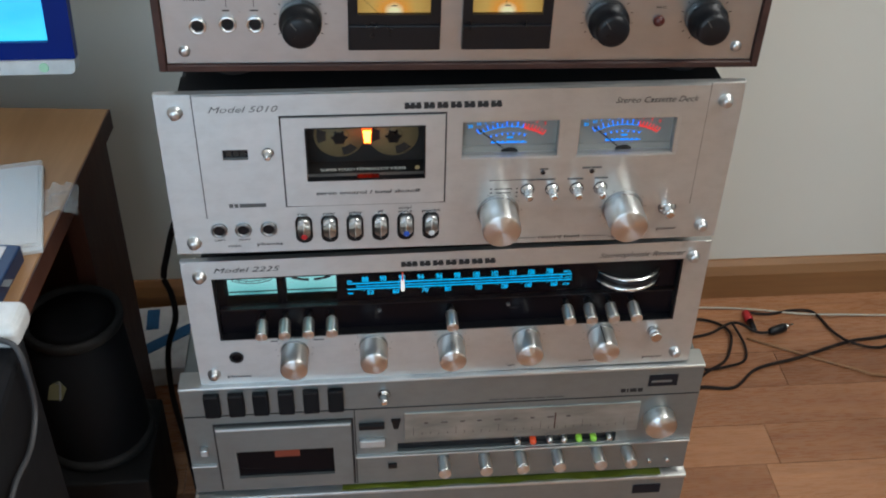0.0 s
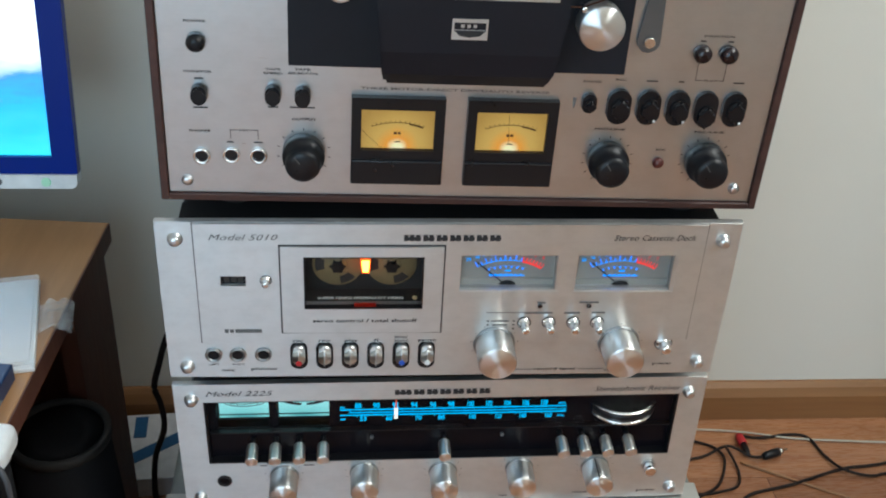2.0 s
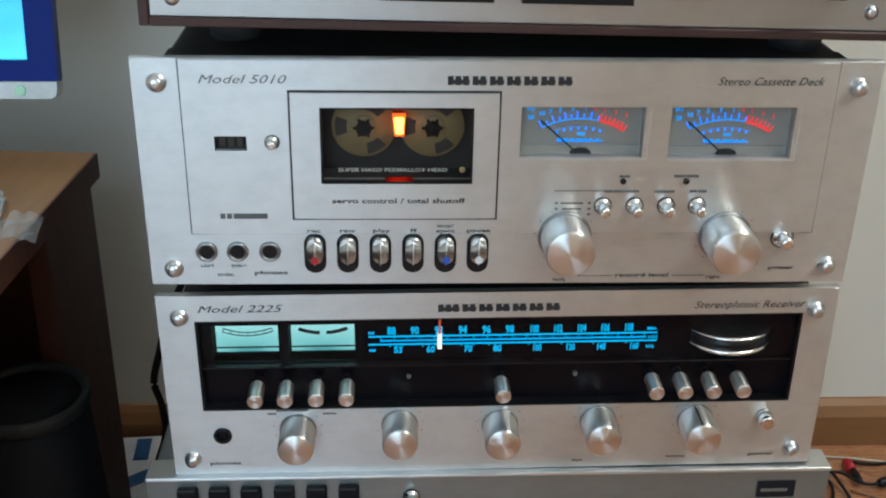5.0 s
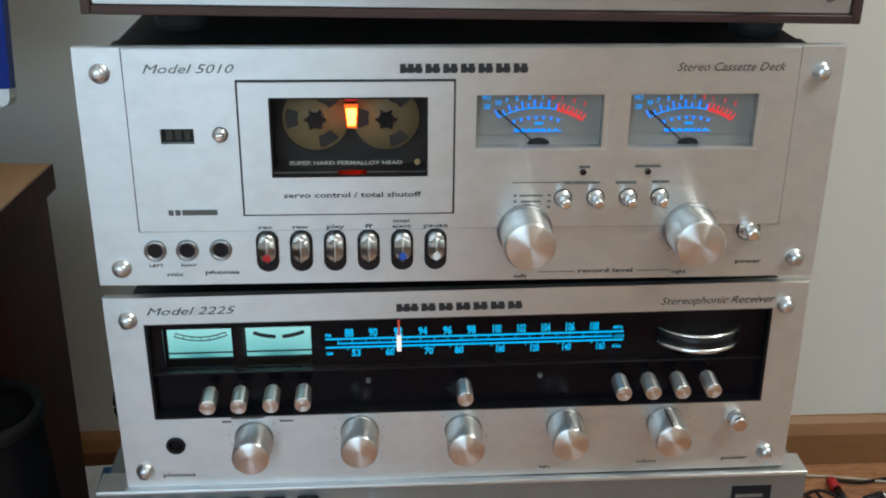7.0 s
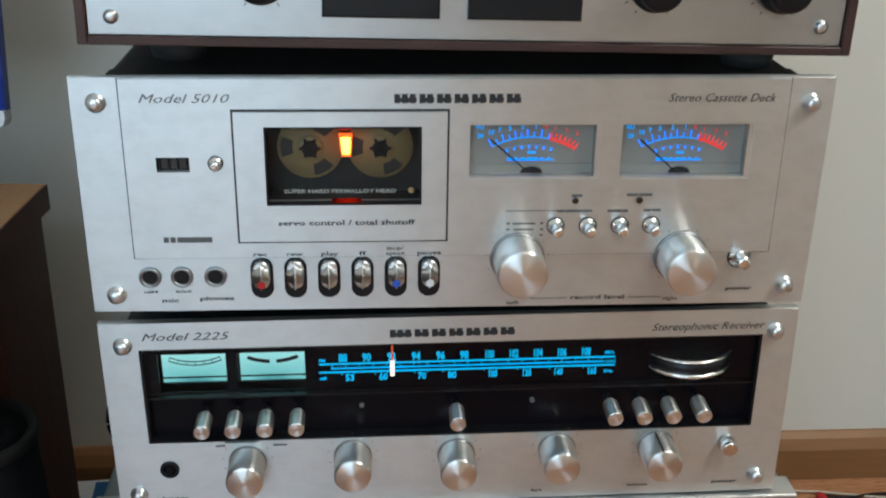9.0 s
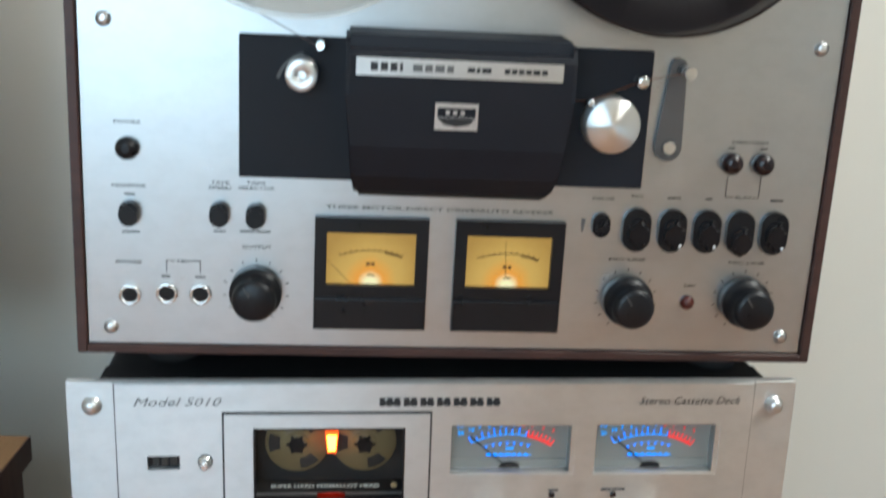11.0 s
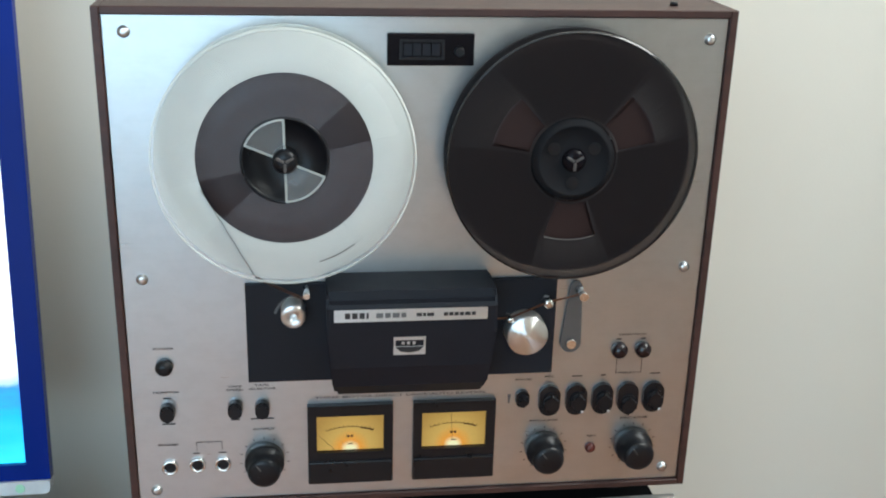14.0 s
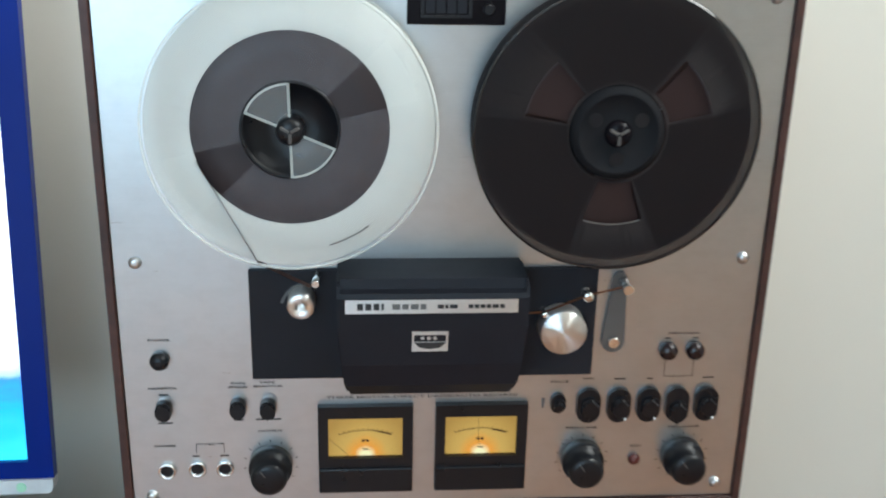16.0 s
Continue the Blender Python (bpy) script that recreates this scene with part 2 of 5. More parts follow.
WARM_FACE = lit_face("warm_meter_face", (0.60, 0.37, 0.085), (0.80, 0.32, 0.035), (0.40, 0.23, 0.048), (1.0, 0.90, 0.50), 1.9, 0.036, 0.031)
TEAL_FACE = lit_face("teal_meter_face", (0.28, 0.66, 0.63), (0.20, 0.55, 0.52), (0.42, 0.82, 0.78), (0.10, 0.36, 0.36), 2.1, 0.022, 0.06)


# ---- mesh helpers ----
def box(bm, x0, x1, y0, y1, z0, z1, bevel=0.0, seg=2):
    made = bmesh.ops.create_cube(bm, size=1.0, matrix=Matrix.LocRotScale(((x0 + x1) / 2, (y0 + y1) / 2, (z0 + z1) / 2), None, (abs(x1 - x0), abs(y1 - y0), abs(z1 - z0))))["verts"]
    if bevel:
        bmesh.ops.bevel(bm, geom=list({e for v in made for e in v.link_edges}), offset=bevel, segments=seg, affect="EDGES", profile=0.5)
    return bm


def lathe(bm, profile, seg=40, m=None, cap=True):
    """Turns (radius, y) pairs about the y axis; m moves the result."""
    m = m or Matrix()
    rings = []
    for r, y in profile:
        rings.append([bm.verts.new(m @ Vector((r * math.cos(a), y, r * math.sin(a)))) for a in [2 * math.pi * i / seg for i in range(seg)]])
    for a, b in zip(rings, rings[1:]):
        for i in range(seg):
            f = bm.faces.new((a[i], a[(i + 1) % seg], b[(i + 1) % seg], b[i]))
            f.smooth = True
    if cap:
        bm.faces.new(rings[0])
        bm.faces.new(rings[-1])
    return bm


def tube(bm, points, r, seg=8, steps=6):
    """A round cable through the points, eased with Catmull-Rom."""
    pts = [Vector(p) for p in points]
    path = []
    for i in range(len(pts) - 1):
        p0, p1, p2, p3 = pts[max(i - 1, 0)], pts[i], pts[i + 1], pts[min(i + 2, len(pts) - 1)]
        for k in range(steps):
            t = k / steps
            path.append(0.5 * ((2 * p1) + (p2 - p0) * t + (2 * p0 - 5 * p1 + 4 * p2 - p3) * t * t + (3 * p1 - p0 - 3 * p2 + p3) * t ** 3))
    path.append(pts[-1])
    rings = []
    for i, p in enumerate(path):
        d = (path[min(i + 1, len(path) - 1)] - path[max(i - 1, 0)]).normalized()
        side = d.cross(Vector((0.02, 0.01, 1))).normalized()
        up = side.cross(d)
        rings.append([bm.verts.new(p + r * (math.cos(a) * side + math.sin(a) * up)) for a in [2 * math.pi * j / seg for j in range(seg)]])
    for a, b in zip(rings, rings[1:]):
        for j in range(seg):
            bm.faces.new((a[j], a[(j + 1) % seg], b[(j + 1) % seg], b[j])).smooth = True
    bm.faces.new(rings[0])
    bm.faces.new(rings[-1])
    return bm


def prism(bm, outline, y0, y1):
    """An outline of (x, z) pairs between two depths."""
    a = [bm.verts.new((x, y0, z)) for x, z in outline]
    b = [bm.verts.new((x, y1, z)) for x, z in outline]
    bm.faces.new(a)
    bm.faces.new(b)
    n = len(a)
    for i in range(n):
        bm.faces.new((a[i], a[(i + 1) % n], b[(i + 1) % n], b[i]))
    return bm


def stadium(cx, cz, w, h, n=8):
    r = min(w, h) / 2
    out = []
    for k, (ox, oz) in enumerate(((w / 2 - r, h / 2 - r), (-(w / 2 - r), h / 2 - r), (-(w / 2 - r), -(h / 2 - r)), (w / 2 - r, -(h / 2 - r)))):
        for i in range(n + 1):
            a = math.pi / 2 * (k + i / n)
            out.append((cx + ox + r * math.cos(a), cz + oz + r * math.sin(a)))
    return out


def frame_plate(bm, outer, holes, y0, y1):
    """A plate (x0, x1, z0, z1) with rectangular holes cut through, as a grid of blocks welded together."""
    x0, x1, z0, z1 = outer
    xs = sorted({x0, x1, *[v for h in holes for v in h[:2]]})
    zs = sorted({z0, z1, *[v for h in holes for v in h[2:]]})
    keep = set()
    for i in range(len(xs) - 1):
        for j in range(len(zs) - 1):
            mx, mz = (xs[i] + xs[i + 1]) / 2, (zs[j] + zs[j + 1]) / 2
            if not any(h[0] < mx < h[1] and h[2] < mz < h[3] for h in holes):
                keep.add((i, j))
    vs = {}

    def v(i, j, y):
        if (i, j, y) not in vs:
            vs[i, j, y] = bm.verts.new((xs[i], y, zs[j]))
        return vs[i, j, y]

    for i, j in keep:
        bm.faces.new((v(i, j, y0), v(i + 1, j, y0), v(i + 1, j + 1, y0), v(i, j + 1, y0)))
        bm.faces.new((v(i, j, y1), v(i, j + 1, y1), v(i + 1, j + 1, y1), v(i + 1, j, y1)))
        for di, dj, a, b in ((-1, 0, (i, j), (i, j + 1)), (1, 0, (i + 1, j + 1), (i + 1, j)), (0, -1, (i + 1, j), (i, j)), (0, 1, (i, j + 1), (i + 1, j + 1))):
            if (i + di, j + dj) not in keep:
                bm.faces.new((v(*a, y0), v(*a, y1), v(*b, y1), v(*b, y0)))
    return bm


def obj(name, bm, material, parent=None, label="", at=None):
    bmesh.ops.recalc_face_normals(bm, faces=bm.faces)
    me = bpy.data.meshes.new(name)
    bm.to_mesh(me)
    bm.free()
    me.materials.append(material.m)
    ob = new(name, me)
    if parent:
        ob.parent = parent
    if at is not None:
        ob.matrix_basis = at if isinstance(at, Matrix) else Matrix.Translation(at)
    if label:
        tagged(ob, label)
    return ob


def part(name, bm, material, parent, label="", at=None):
    return obj(name, bm, material, parent, label, at)


def thing(name, label, category, at=None, group="", kind=""):
    ob = new(name)
    if at is not None:
        ob.matrix_basis = at
    return tagged(ob, label, category, group, kind)


def letters(name, words, x, z, height, material, parent, y, width=None, shear=0.0, align="LEFT"):
    """Words as a thin mesh in the plane of a front panel; height of the capitals, width to be filled if given."""
    cu = bpy.data.curves.new(name, "FONT")
    cu.offset = 0.0 if shear else height * (0.05 if name == "figure" else 0.028)
    cu.body, cu.size, cu.shear, cu.extrude, cu.align_x = words, height / 0.7, shear, 0.0, align
    cu.resolution_u = 2
    tmp = bpy.data.objects.new(name, cu)
    me = bpy.data.meshes.new_from_object(tmp)
    bpy.data.objects.remove(tmp)
    me.name = name
    span = max((v.co.x for v in me.vertices), default=1) - min((v.co.x for v in me.vertices), default=0)
    sx = width / span if width else 1.0
    me.transform(Matrix(((sx, 0, 0, x), (0, 0, 0, y), (0, 1, 0, z), (0, 0, 0, 1))))
    me.materials.append(material.m)
    ob = new(name, me)
    ob.parent = parent
    return ob


def bars(bm, x, z, height, widths, y, gap=0.3):
    """Unreadable or withheld writing as a row of small bars."""
    for w in widths:
        box(bm, x, x + w, y - 0.0002, y, z, z + height)
        x += w + height * gap
    return bm


def stems(bm, x, z, h, width, y):
    """A withheld brand mark: wide strokes tied by a thin rail, in seven clusters."""
    counts = (3, 2, 2, 2, 2, 2, 2)
    pitch = width / (sum(counts) + 0.28 * (len(counts) - 1))
    for n, count in enumerate(counts):
        box(bm, x, x + pitch * count - pitch * 0.1, y - 0.0002, y, z + h * 0.12, z + h * 0.62)
        for k in range(count):
            box(bm, x + pitch * k, x + pitch * (k + 0.76), y - 0.0003, y - 0.00005, z, z + h)
        x += pitch * (count + 0.28)
    return bm


def caption(parent, x, z, height, widths, y, material=None):
    for w in widths:
        part("caption", box(bmesh.new(), x, x + w, y - 0.0002, y, z, z + height), material or INK_GREY, parent)
        x += w + height * 0.3


def rule(parent, x0, x1, z0, z1, y, material=None):
    """A thin printed line."""
    return part("printed_line", box(bmesh.new(), x0, x1, y - 0.0003, y, z0, z1), material or INK_GREY, parent)


def soften(bm, x0, x1, z0, z1, y, off=0.0008):
    """Breaks the front outer edges of a plate."""
    def outer(a, b):
        return any(abs(a.co[i] - v) < 1e-6 and abs(b.co[i] - v) < 1e-6 for i, v in ((0, x0), (0, x1), (2, z0), (2, z1)))
    edges = [e for e in bm.edges if all(abs(v.co.y - y) < 1e-6 for v in e.verts) and outer(*e.verts)]
    bmesh.ops.bevel(bm, geom=edges, offset=off, segments=2, affect="EDGES")
    return bm


def screw(parent, x, z, r=0.0042, y=0.0, proud=0.004, label="chromed panel screw"):
    bm = lathe(bmesh.new(), [(r * 1.25, y), (r * 1.25, y - 0.0012), (r, y - 0.0014), (r, y - proud * 0.6), (r * 0.88, y - proud * 0.85), (r * 0.6, y - proud), (r * 0.25, y - proud * 1.03)], 20, Matrix.Translation((x, 0, z)))
    return part("screw", bm, SATIN, parent, label)


def knob(parent, x, z, r, depth, material, y=0.0, collar=None, mark=None, turn=0, name="knob", label=""):
    k = part(name, lathe(bmesh.new(), [(r * 1.0, 0), (r * 1.0, -depth + 0.0015), (r * 0.97, -depth + 0.0004), (r * 0.9, -depth), (0.0004, -depth - 0.0003)], 40), material, parent, label, pose(x, y, z))
    if collar:
        part("collar", lathe(bmesh.new(), [(collar[0], 0), (collar[0], -collar[1] + 0.001), (collar[0] * 0.95, -collar[1])], 40), collar[2], k)
    if mark:
        bm = box(bmesh.new(), -0.0005, 0.0005, -depth * 0.98, -0.002, r * 0.99, r * 1.012)
        part("pointer", bm, mark, k, "", pose(0, 0, 0, 0, turn, 0))
    return k


def jack(parent, x, z, r, y=0.0, ring=None):
    j = part("jack", lathe(bmesh.new(), [(r, y), (r, y - 0.002), (r * 0.86, y - 0.0028), (r * 0.70, y - 0.002), (r * 0.68, y + 0.0008)], 28, Matrix.Translation((x, 0, z))), ring or CHROME, parent, "dull steel-ringed socket" if ring else "chrome-ringed socket")
    part("hole", lathe(bmesh.new(), [(r * 0.68, y - 0.0012), (r * 0.4, y - 0.0008)], 24, Matrix.Translation((x, 0, z))), BLACK, j)
    return j


def hub_marks(bm, x, z, r0, r1, a0, a1, n, y, thick=0.0005):
    """Short scale strokes round a knob, clockwise from a0 to a1 degrees (0 is up)."""
    for i in range(n):
        a = radians(a0 + (a1 - a0) * i / (n - 1))
        d, s = Vector((math.sin(a), 0, math.cos(a))), Vector((math.cos(a), 0, -math.sin(a)))
        c = Vector((x, y, z))
        bm.faces.new([bm.verts.new(c + d * p + s * q) for p, q in ((r0, -thick), (r1, -thick), (r1, thick), (r0, thick))])
    return bm


def arc_strip(bm, cx, cz, r0, r1, a0, a1, y, n=24):
    prev = None
    for i in range(n + 1):
        a = radians(a0 + (a1 - a0) * i / n)
        pair = [bm.verts.new((cx + r * math.sin(a), y, cz + r * math.cos(a))) for r in (r0, r1)]
        if prev:
            bm.faces.new((prev[0], prev[1], pair[1], pair[0]))
        prev = pair
    return bm


# ---- structure ----
WALL_Y = 0.447


def slab(name, x0, x1, y0, y1, z0, z1, material, label, category):
    return tagged(obj(name, box(bmesh.new(), x0, x1, y0, y1, z0, z1), material), label, category, "", "structure")


floor = slab("floor", -3.0, WIN["x"], -2.6, WALL_Y, -0.06, -0.004, PLANK, "warm brown wood laminate floor", "floor")
slab("wall_north", -3.1, WIN["x"] + 0.12, WALL_Y, WALL_Y + 0.12, -0.06, 2.5, WALL, "plain cream painted wall behind the stack", "wall")
slab("wall_west", -3.12, -3.0, -2.6, WALL_Y, -0.06, 2.5, WALL, "plain cream painted wall", "wall")
bm = frame_plate(bmesh.new(), (-3.1, WIN["x"] + 0.12, -0.06, 2.5), [(SOUTH["x0"], SOUTH["x1"], SOUTH["z0"], SOUTH["z1"])], -2.72, -2.6)
tagged(obj("wall_south", bm, WALL), "cream painted wall with a window opening", "wall", "", "structure")
slab("ceiling", -3.1, WIN["x"] + 0.12, -2.7, WALL_Y + 0.12, 2.5, 2.6, CEIL, "plain white ceiling", "ceiling")
bm = frame_plate(bmesh.new(), (-2.6, WALL_Y, -0.06, 2.5), [(WIN["y0"], WIN["y1"], WIN["z0"], WIN["z1"])], 0.0, 0.12)
tagged(obj("wall_east", bm, WALL, at=Matrix(((0, 1, 0, WIN["x"]), (1, 0, 0, 0), (0, 0, 1, 0), (0, 0, 0, 1)))), "cream painted wall with a window opening", "wall", "", "structure")
window = thing("window_1", "unseen white framed window letting in daylight", "window", kind="structure")
y0, y1, z0, z1 = WIN["y0"], WIN["y1"], WIN["z0"], WIN["z1"]
bm = frame_plate(bmesh.new(), (y0, y1, z0, z1), [(y0 + 0.06, (y0 + y1) / 2 - 0.03, z0 + 0.06, z1 - 0.06), ((y0 + y1) / 2 + 0.03, y1 - 0.06, z0 + 0.06, z1 - 0.06)], 0.0, 0.05)
part("window_frame", bm, WHITE_PL, window, "", Matrix(((0, 1, 0, WIN["x"] + 0.05), (1, 0, 0, 0), (0, 0, 1, 0), (0, 0, 0, 1))))
for a, b in ((y0 + 0.06, (y0 + y1) / 2 - 0.03), ((y0 + y1) / 2 + 0.03, y1 - 0.06)):
    pane = part("pane", box(bmesh.new(), WIN["x"] + 0.072, WIN["x"] + 0.078, a, b, z0 + 0.06, z1 - 0.06), GLASS, window)
    pane.visible_shadow = False
# second window, out of view, added round the south lamp
window = thing("window_2", "unseen white framed window letting in daylight", "window", kind="structure")
x0, x1, z0, z1 = SOUTH["x0"], SOUTH["x1"], SOUTH["z0"], SOUTH["z1"]
xm = (x0 + x1) / 2
part("window_frame", frame_plate(bmesh.new(), (x0, x1, z0, z1), [(x0 + 0.06, xm - 0.03, z0 + 0.06, z1 - 0.06), (xm + 0.03, x1 - 0.06, z0 + 0.06, z1 - 0.06)], -2.70, -2.65), WHITE_PL, window)
for a, b in ((x0 + 0.06, xm - 0.03), (xm + 0.03, x1 - 0.06)):
    pane = part("pane", box(bmesh.new(), a, b, -2.678, -2.672, z0 + 0.06, z1 - 0.06), GLASS, window)
    pane.visible_shadow = False
bm = bmesh.new()
prof = [(0, 0), (-0.016, 0), (-0.016, 0.040), (-0.010, 0.052), (-0.004, 0.058), (0, 0.058)]
ends = [[bm.verts.new((x, WALL_Y + y, z)) for y, z in prof] for x in (-3.0, WIN["x"])]
bm.faces.new(ends[0])
bm.faces.new(ends[1])
for i in range(len(prof)):
    bm.faces.new((ends[0][i], ends[0][(i + 1) % 6], ends[1][(i + 1) % 6], ends[1][i]))
tagged(obj("baseboard", bm, SKIRT), "brown wooden baseboard along the wall", "baseboard", "", "structure")


# ---- cassette deck ----
def mini_knob(parent, x, z, y, r=0.0034, depth=0.012, name="toggle"):
    k = part(name, lathe(bmesh.new(), [(r * 1.6, 0), (r * 1.6, -0.0015), (r * 1.1, -0.002), (r * 0.9, -0.004), (r, -depth * 0.7), (r * 0.95, -depth * 0.95), (r * 0.6, -depth)], 20), CHROME, parent, "small chrome push knob", pose(x, y, z))
    part("collar", lathe(bmesh.new(), [(r * 1.75, 0), (r * 1.75, -0.0008)], 24), BLACK, k)
    return k


def cover_box(x0, x1, y0, y1, z0, z1, hollow):
    """A cabinet cover, open at the front to the given depth."""
    bm = box(bmesh.new(), x0, x1, hollow, y1, z0, z1, 0.003)
    for b in ((x0, x0 + 0.002, z0, z1), (x1 - 0.002, x1, z0, z1), (x0 + 0.002, x1 - 0.002, z0, z0 + 0.002), (x0 + 0.002, x1 - 0.002, z1 - 0.002, z1)):
        box(bm, b[0], b[1], y0, hollow + 0.004, b[2], b[3])
    return bm


def cassette_deck():
    d = thing("cassette_deck", "brushed aluminium stereo cassette deck with two blue lit meters", "cassette deck", pose(0, 0, 0.515))
    Y = -0.0025                      # face of the raised inner panel
    win = (-0.1135, -0.0225, -0.0015, 0.0465)
    vus = ((0.0045, 0.083, 0.0135, 0.0475), (0.0945, 0.174, 0.0130, 0.0475))
    part("faceplate", soften(frame_plate(bmesh.new(), (-0.2215, 0.2205, -0.0715, 0.0745), [win, *vus, (-0.176, -0.157, 0.019, 0.028)], 0.0, 0.006), -0.2215, 0.2205, -0.0715, 0.0745, 0.0), ALU, d, "brushed aluminium faceplate")
    part("inner_panel", soften(frame_plate(bmesh.new(), (-0.1935, 0.1930, -0.0355, 0.0742), [(-0.1315, -0.0068, -0.0255, 0.0562), *vus, (-0.176, -0.157, 0.019, 0.028)], Y, -0.0002), -0.1935, 0.1930, -0.0355, 0.0742, Y, 0.0006), ALU, d, "raised satin aluminium inner panel")
    part("groove", box(bmesh.new(), -0.1945, -0.1936, -0.0007, 0.0, -0.0362, 0.0742), INK, d, "dark line round the inner panel")
    part("groove", box(bmesh.new(), -0.1936, 0.1936, -0.0007, 0.0, -0.0364, -0.0357), INK_GREY, d)
    part("groove", box(bmesh.new(), 0.1931, 0.1940, -0.0007, 0.0, -0.0362, 0.0742), INK_GREY, d)
    part("case", cover_box(-0.205, 0.205, 0.006, 0.285, -0.066, 0.071, 0.030), CASE, d, "black metal cover")
    for x, z in ((-0.207, 0.060), (0.207, 0.059), (-0.207, -0.060), (0.207, -0.059)):
        screw(d, x, z, 0.0046, 0.0, 0.006)
    for x in (-0.16, 0.16):
        for y in (0.04, 0.24):
            part("foot", lathe(bmesh.new(), [(0.014, -0.0135), (0.016, -0.001)], 20, Matrix.Translation((x, y, -0.066)) @ Matrix.Rotation(radians(90), 4, "X")), RUBBER, d)

    # tape compartment
    door = part("cassette_door", soften(frame_plate(bmesh.new(), (-0.1305, -0.0078, -0.0245, 0.0552), [win], -0.0045, 0.0), -0.1305, -0.0078, -0.0245, 0.0552, -0.0045, 0.0006), ALU, d, "satin aluminium cassette door with a window")
    bm = frame_plate(bmesh.new(), (-0.1318, -0.0065, -0.0258, 0.0565), [(-0.1305, -0.0078, -0.0245, 0.0552)], -0.0030, -0.0002)
    part("gap", bm, INK, door)
    bm = box(bmesh.new(), win[0] - 0.002, win[1] + 0.002, 0.024, 0.026, win[2] - 0.002, win[3] + 0.004)
    for x in (win[0] - 0.002, win[1] + 0.0008):
        box(bm, x, x + 0.0012, 0.0, 0.024, win[2] - 0.002, win[3] + 0.002)
    box(bm, win[0], win[1], 0.0, 0.024, win[2] - 0.002, win[2] - 0.0008)
    box(bm, win[0], win[1], 0.0, 0.024, win[3] + 0.0008, win[3] + 0.002)
    part("well", bm, CARD, d, "dark cassette well")
    for cx in (-0.0880, -0.0465):
        reel = part("spool", lathe(bmesh.new(), [(0.0195, 0.014), (0.0195, 0.012), (0.0085, 0.011), (0.008, 0.0105)], 48, Matrix.Translation((cx, 0, 0.0295))), GOLD, d, "ochre cassette spool")
        for k in range(3):
            bm = bmesh.new()
            arc_strip(bm, cx, 0.0295, 0.0105, 0.0175, 10 + 120 * k, 52 + 120 * k, 0.0110, 8)
            part("window", bm, CARD, reel)
        bm = lathe(bmesh.new(), [(0.0078, 0.0105), (0.0078, 0.0092), (0.0045, 0.009)], 24, Matrix.Translation((cx, 0, 0.0295)))
        part("hub", bm, GOLD, reel)
        bm = lathe(bmesh.new(), [(0.0048, 0.0088), (0.0048, 0.007)], 20, Matrix.Translation((cx, 0, 0.0295)))
        for k in range(6):
            a = math.pi / 3 * k
            box(bm, cx + 0.0055 * math.cos(a) - 0.0009, cx + 0.0055 * math.cos(a) + 0.0009, 0.0082, 0.0088, 0.0295 + 0.0055 * math.sin(a) - 0.0009, 0.0295 + 0.0055 * math.sin(a) + 0.0009)
        part("spindle", bm, BLACK, reel)
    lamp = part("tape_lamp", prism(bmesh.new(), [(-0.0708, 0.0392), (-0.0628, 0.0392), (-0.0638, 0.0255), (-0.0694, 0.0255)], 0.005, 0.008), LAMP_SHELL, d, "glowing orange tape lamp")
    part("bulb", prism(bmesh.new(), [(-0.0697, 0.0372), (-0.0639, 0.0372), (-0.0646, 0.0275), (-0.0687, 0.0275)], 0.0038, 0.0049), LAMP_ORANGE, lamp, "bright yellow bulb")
    # added strip, coloured red to imitate the lamp reflected in the window bottom
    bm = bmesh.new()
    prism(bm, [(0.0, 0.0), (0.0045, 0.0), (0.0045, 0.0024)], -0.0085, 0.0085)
    part("lamp_gleam", bm, RED_GLEAM, lamp, "added red strip standing in for the lamp reflection", Matrix(((0, 1, 0, -0.0668), (1, 0, 0, -0.0042), (0, 0, 1, -0.0012), (0, 0, 0, 1))))
    # emissive red patch that paints the halo of the lamp above it
    part("lamp_halo", prism(bmesh.new(), [(-0.072, 0.0455), (-0.062, 0.0455), (-0.0635, 0.0405), (-0.0705, 0.0405)], 0.009, 0.010), LAMP_RED, d, "dim red patch painting the halo above the lamp")
    part("window_rim", frame_plate(bmesh.new(), (win[0] + 0.0001, win[1] - 0.0001, win[2] + 0.0001, win[3] - 0.0001), [(win[0] + 0.0010, win[1] - 0.0010, win[2] + 0.0010, win[3] - 0.0010)], -0.0046, 0.0004), BLACK, door, "black rim of the cassette window")
    part("pane", box(bmesh.new(), win[0], win[1], 0.0005, 0.0015, win[2], win[3]), GLASS, door).visible_shadow = False
    letters("lettering", "SUPER HARD PERMALLOY HEAD", -0.1035, 0.0046, 0.0024, INK_PALE, door, 0.0003, 0.066)
    letters("lettering", "servo control / total shutoff", -0.1075, -0.0140, 0.0032, INK, door, -0.0047, 0.081)
    part("emblem", lathe(bmesh.new(), [(0.0022, 0.0001), (0.0014, 0.0)], 6, Matrix.Translation((-0.0285, 0, 0.0060))), GOLD, door)

    # counter, logo bars and writing
    part("counter", box(bmesh.new(), -0.176, -0.157, 0.001, 0.004, 0.019, 0.028), BLACK, d, "three-digit tape counter")
    bm = bmesh.new()
    for k in range(3):
        box(bm, -0.1735 + k * 0.0052, -0.1695 + k * 0.0052, 0.0002, 0.001, 0.0205, 0.0268, 0.0004, 1)
    part("counter_wheels", bm, CARD, d)
    mini_knob(d, -0.142, 0.0245, Y, 0.0026, 0.008, "reset_button")
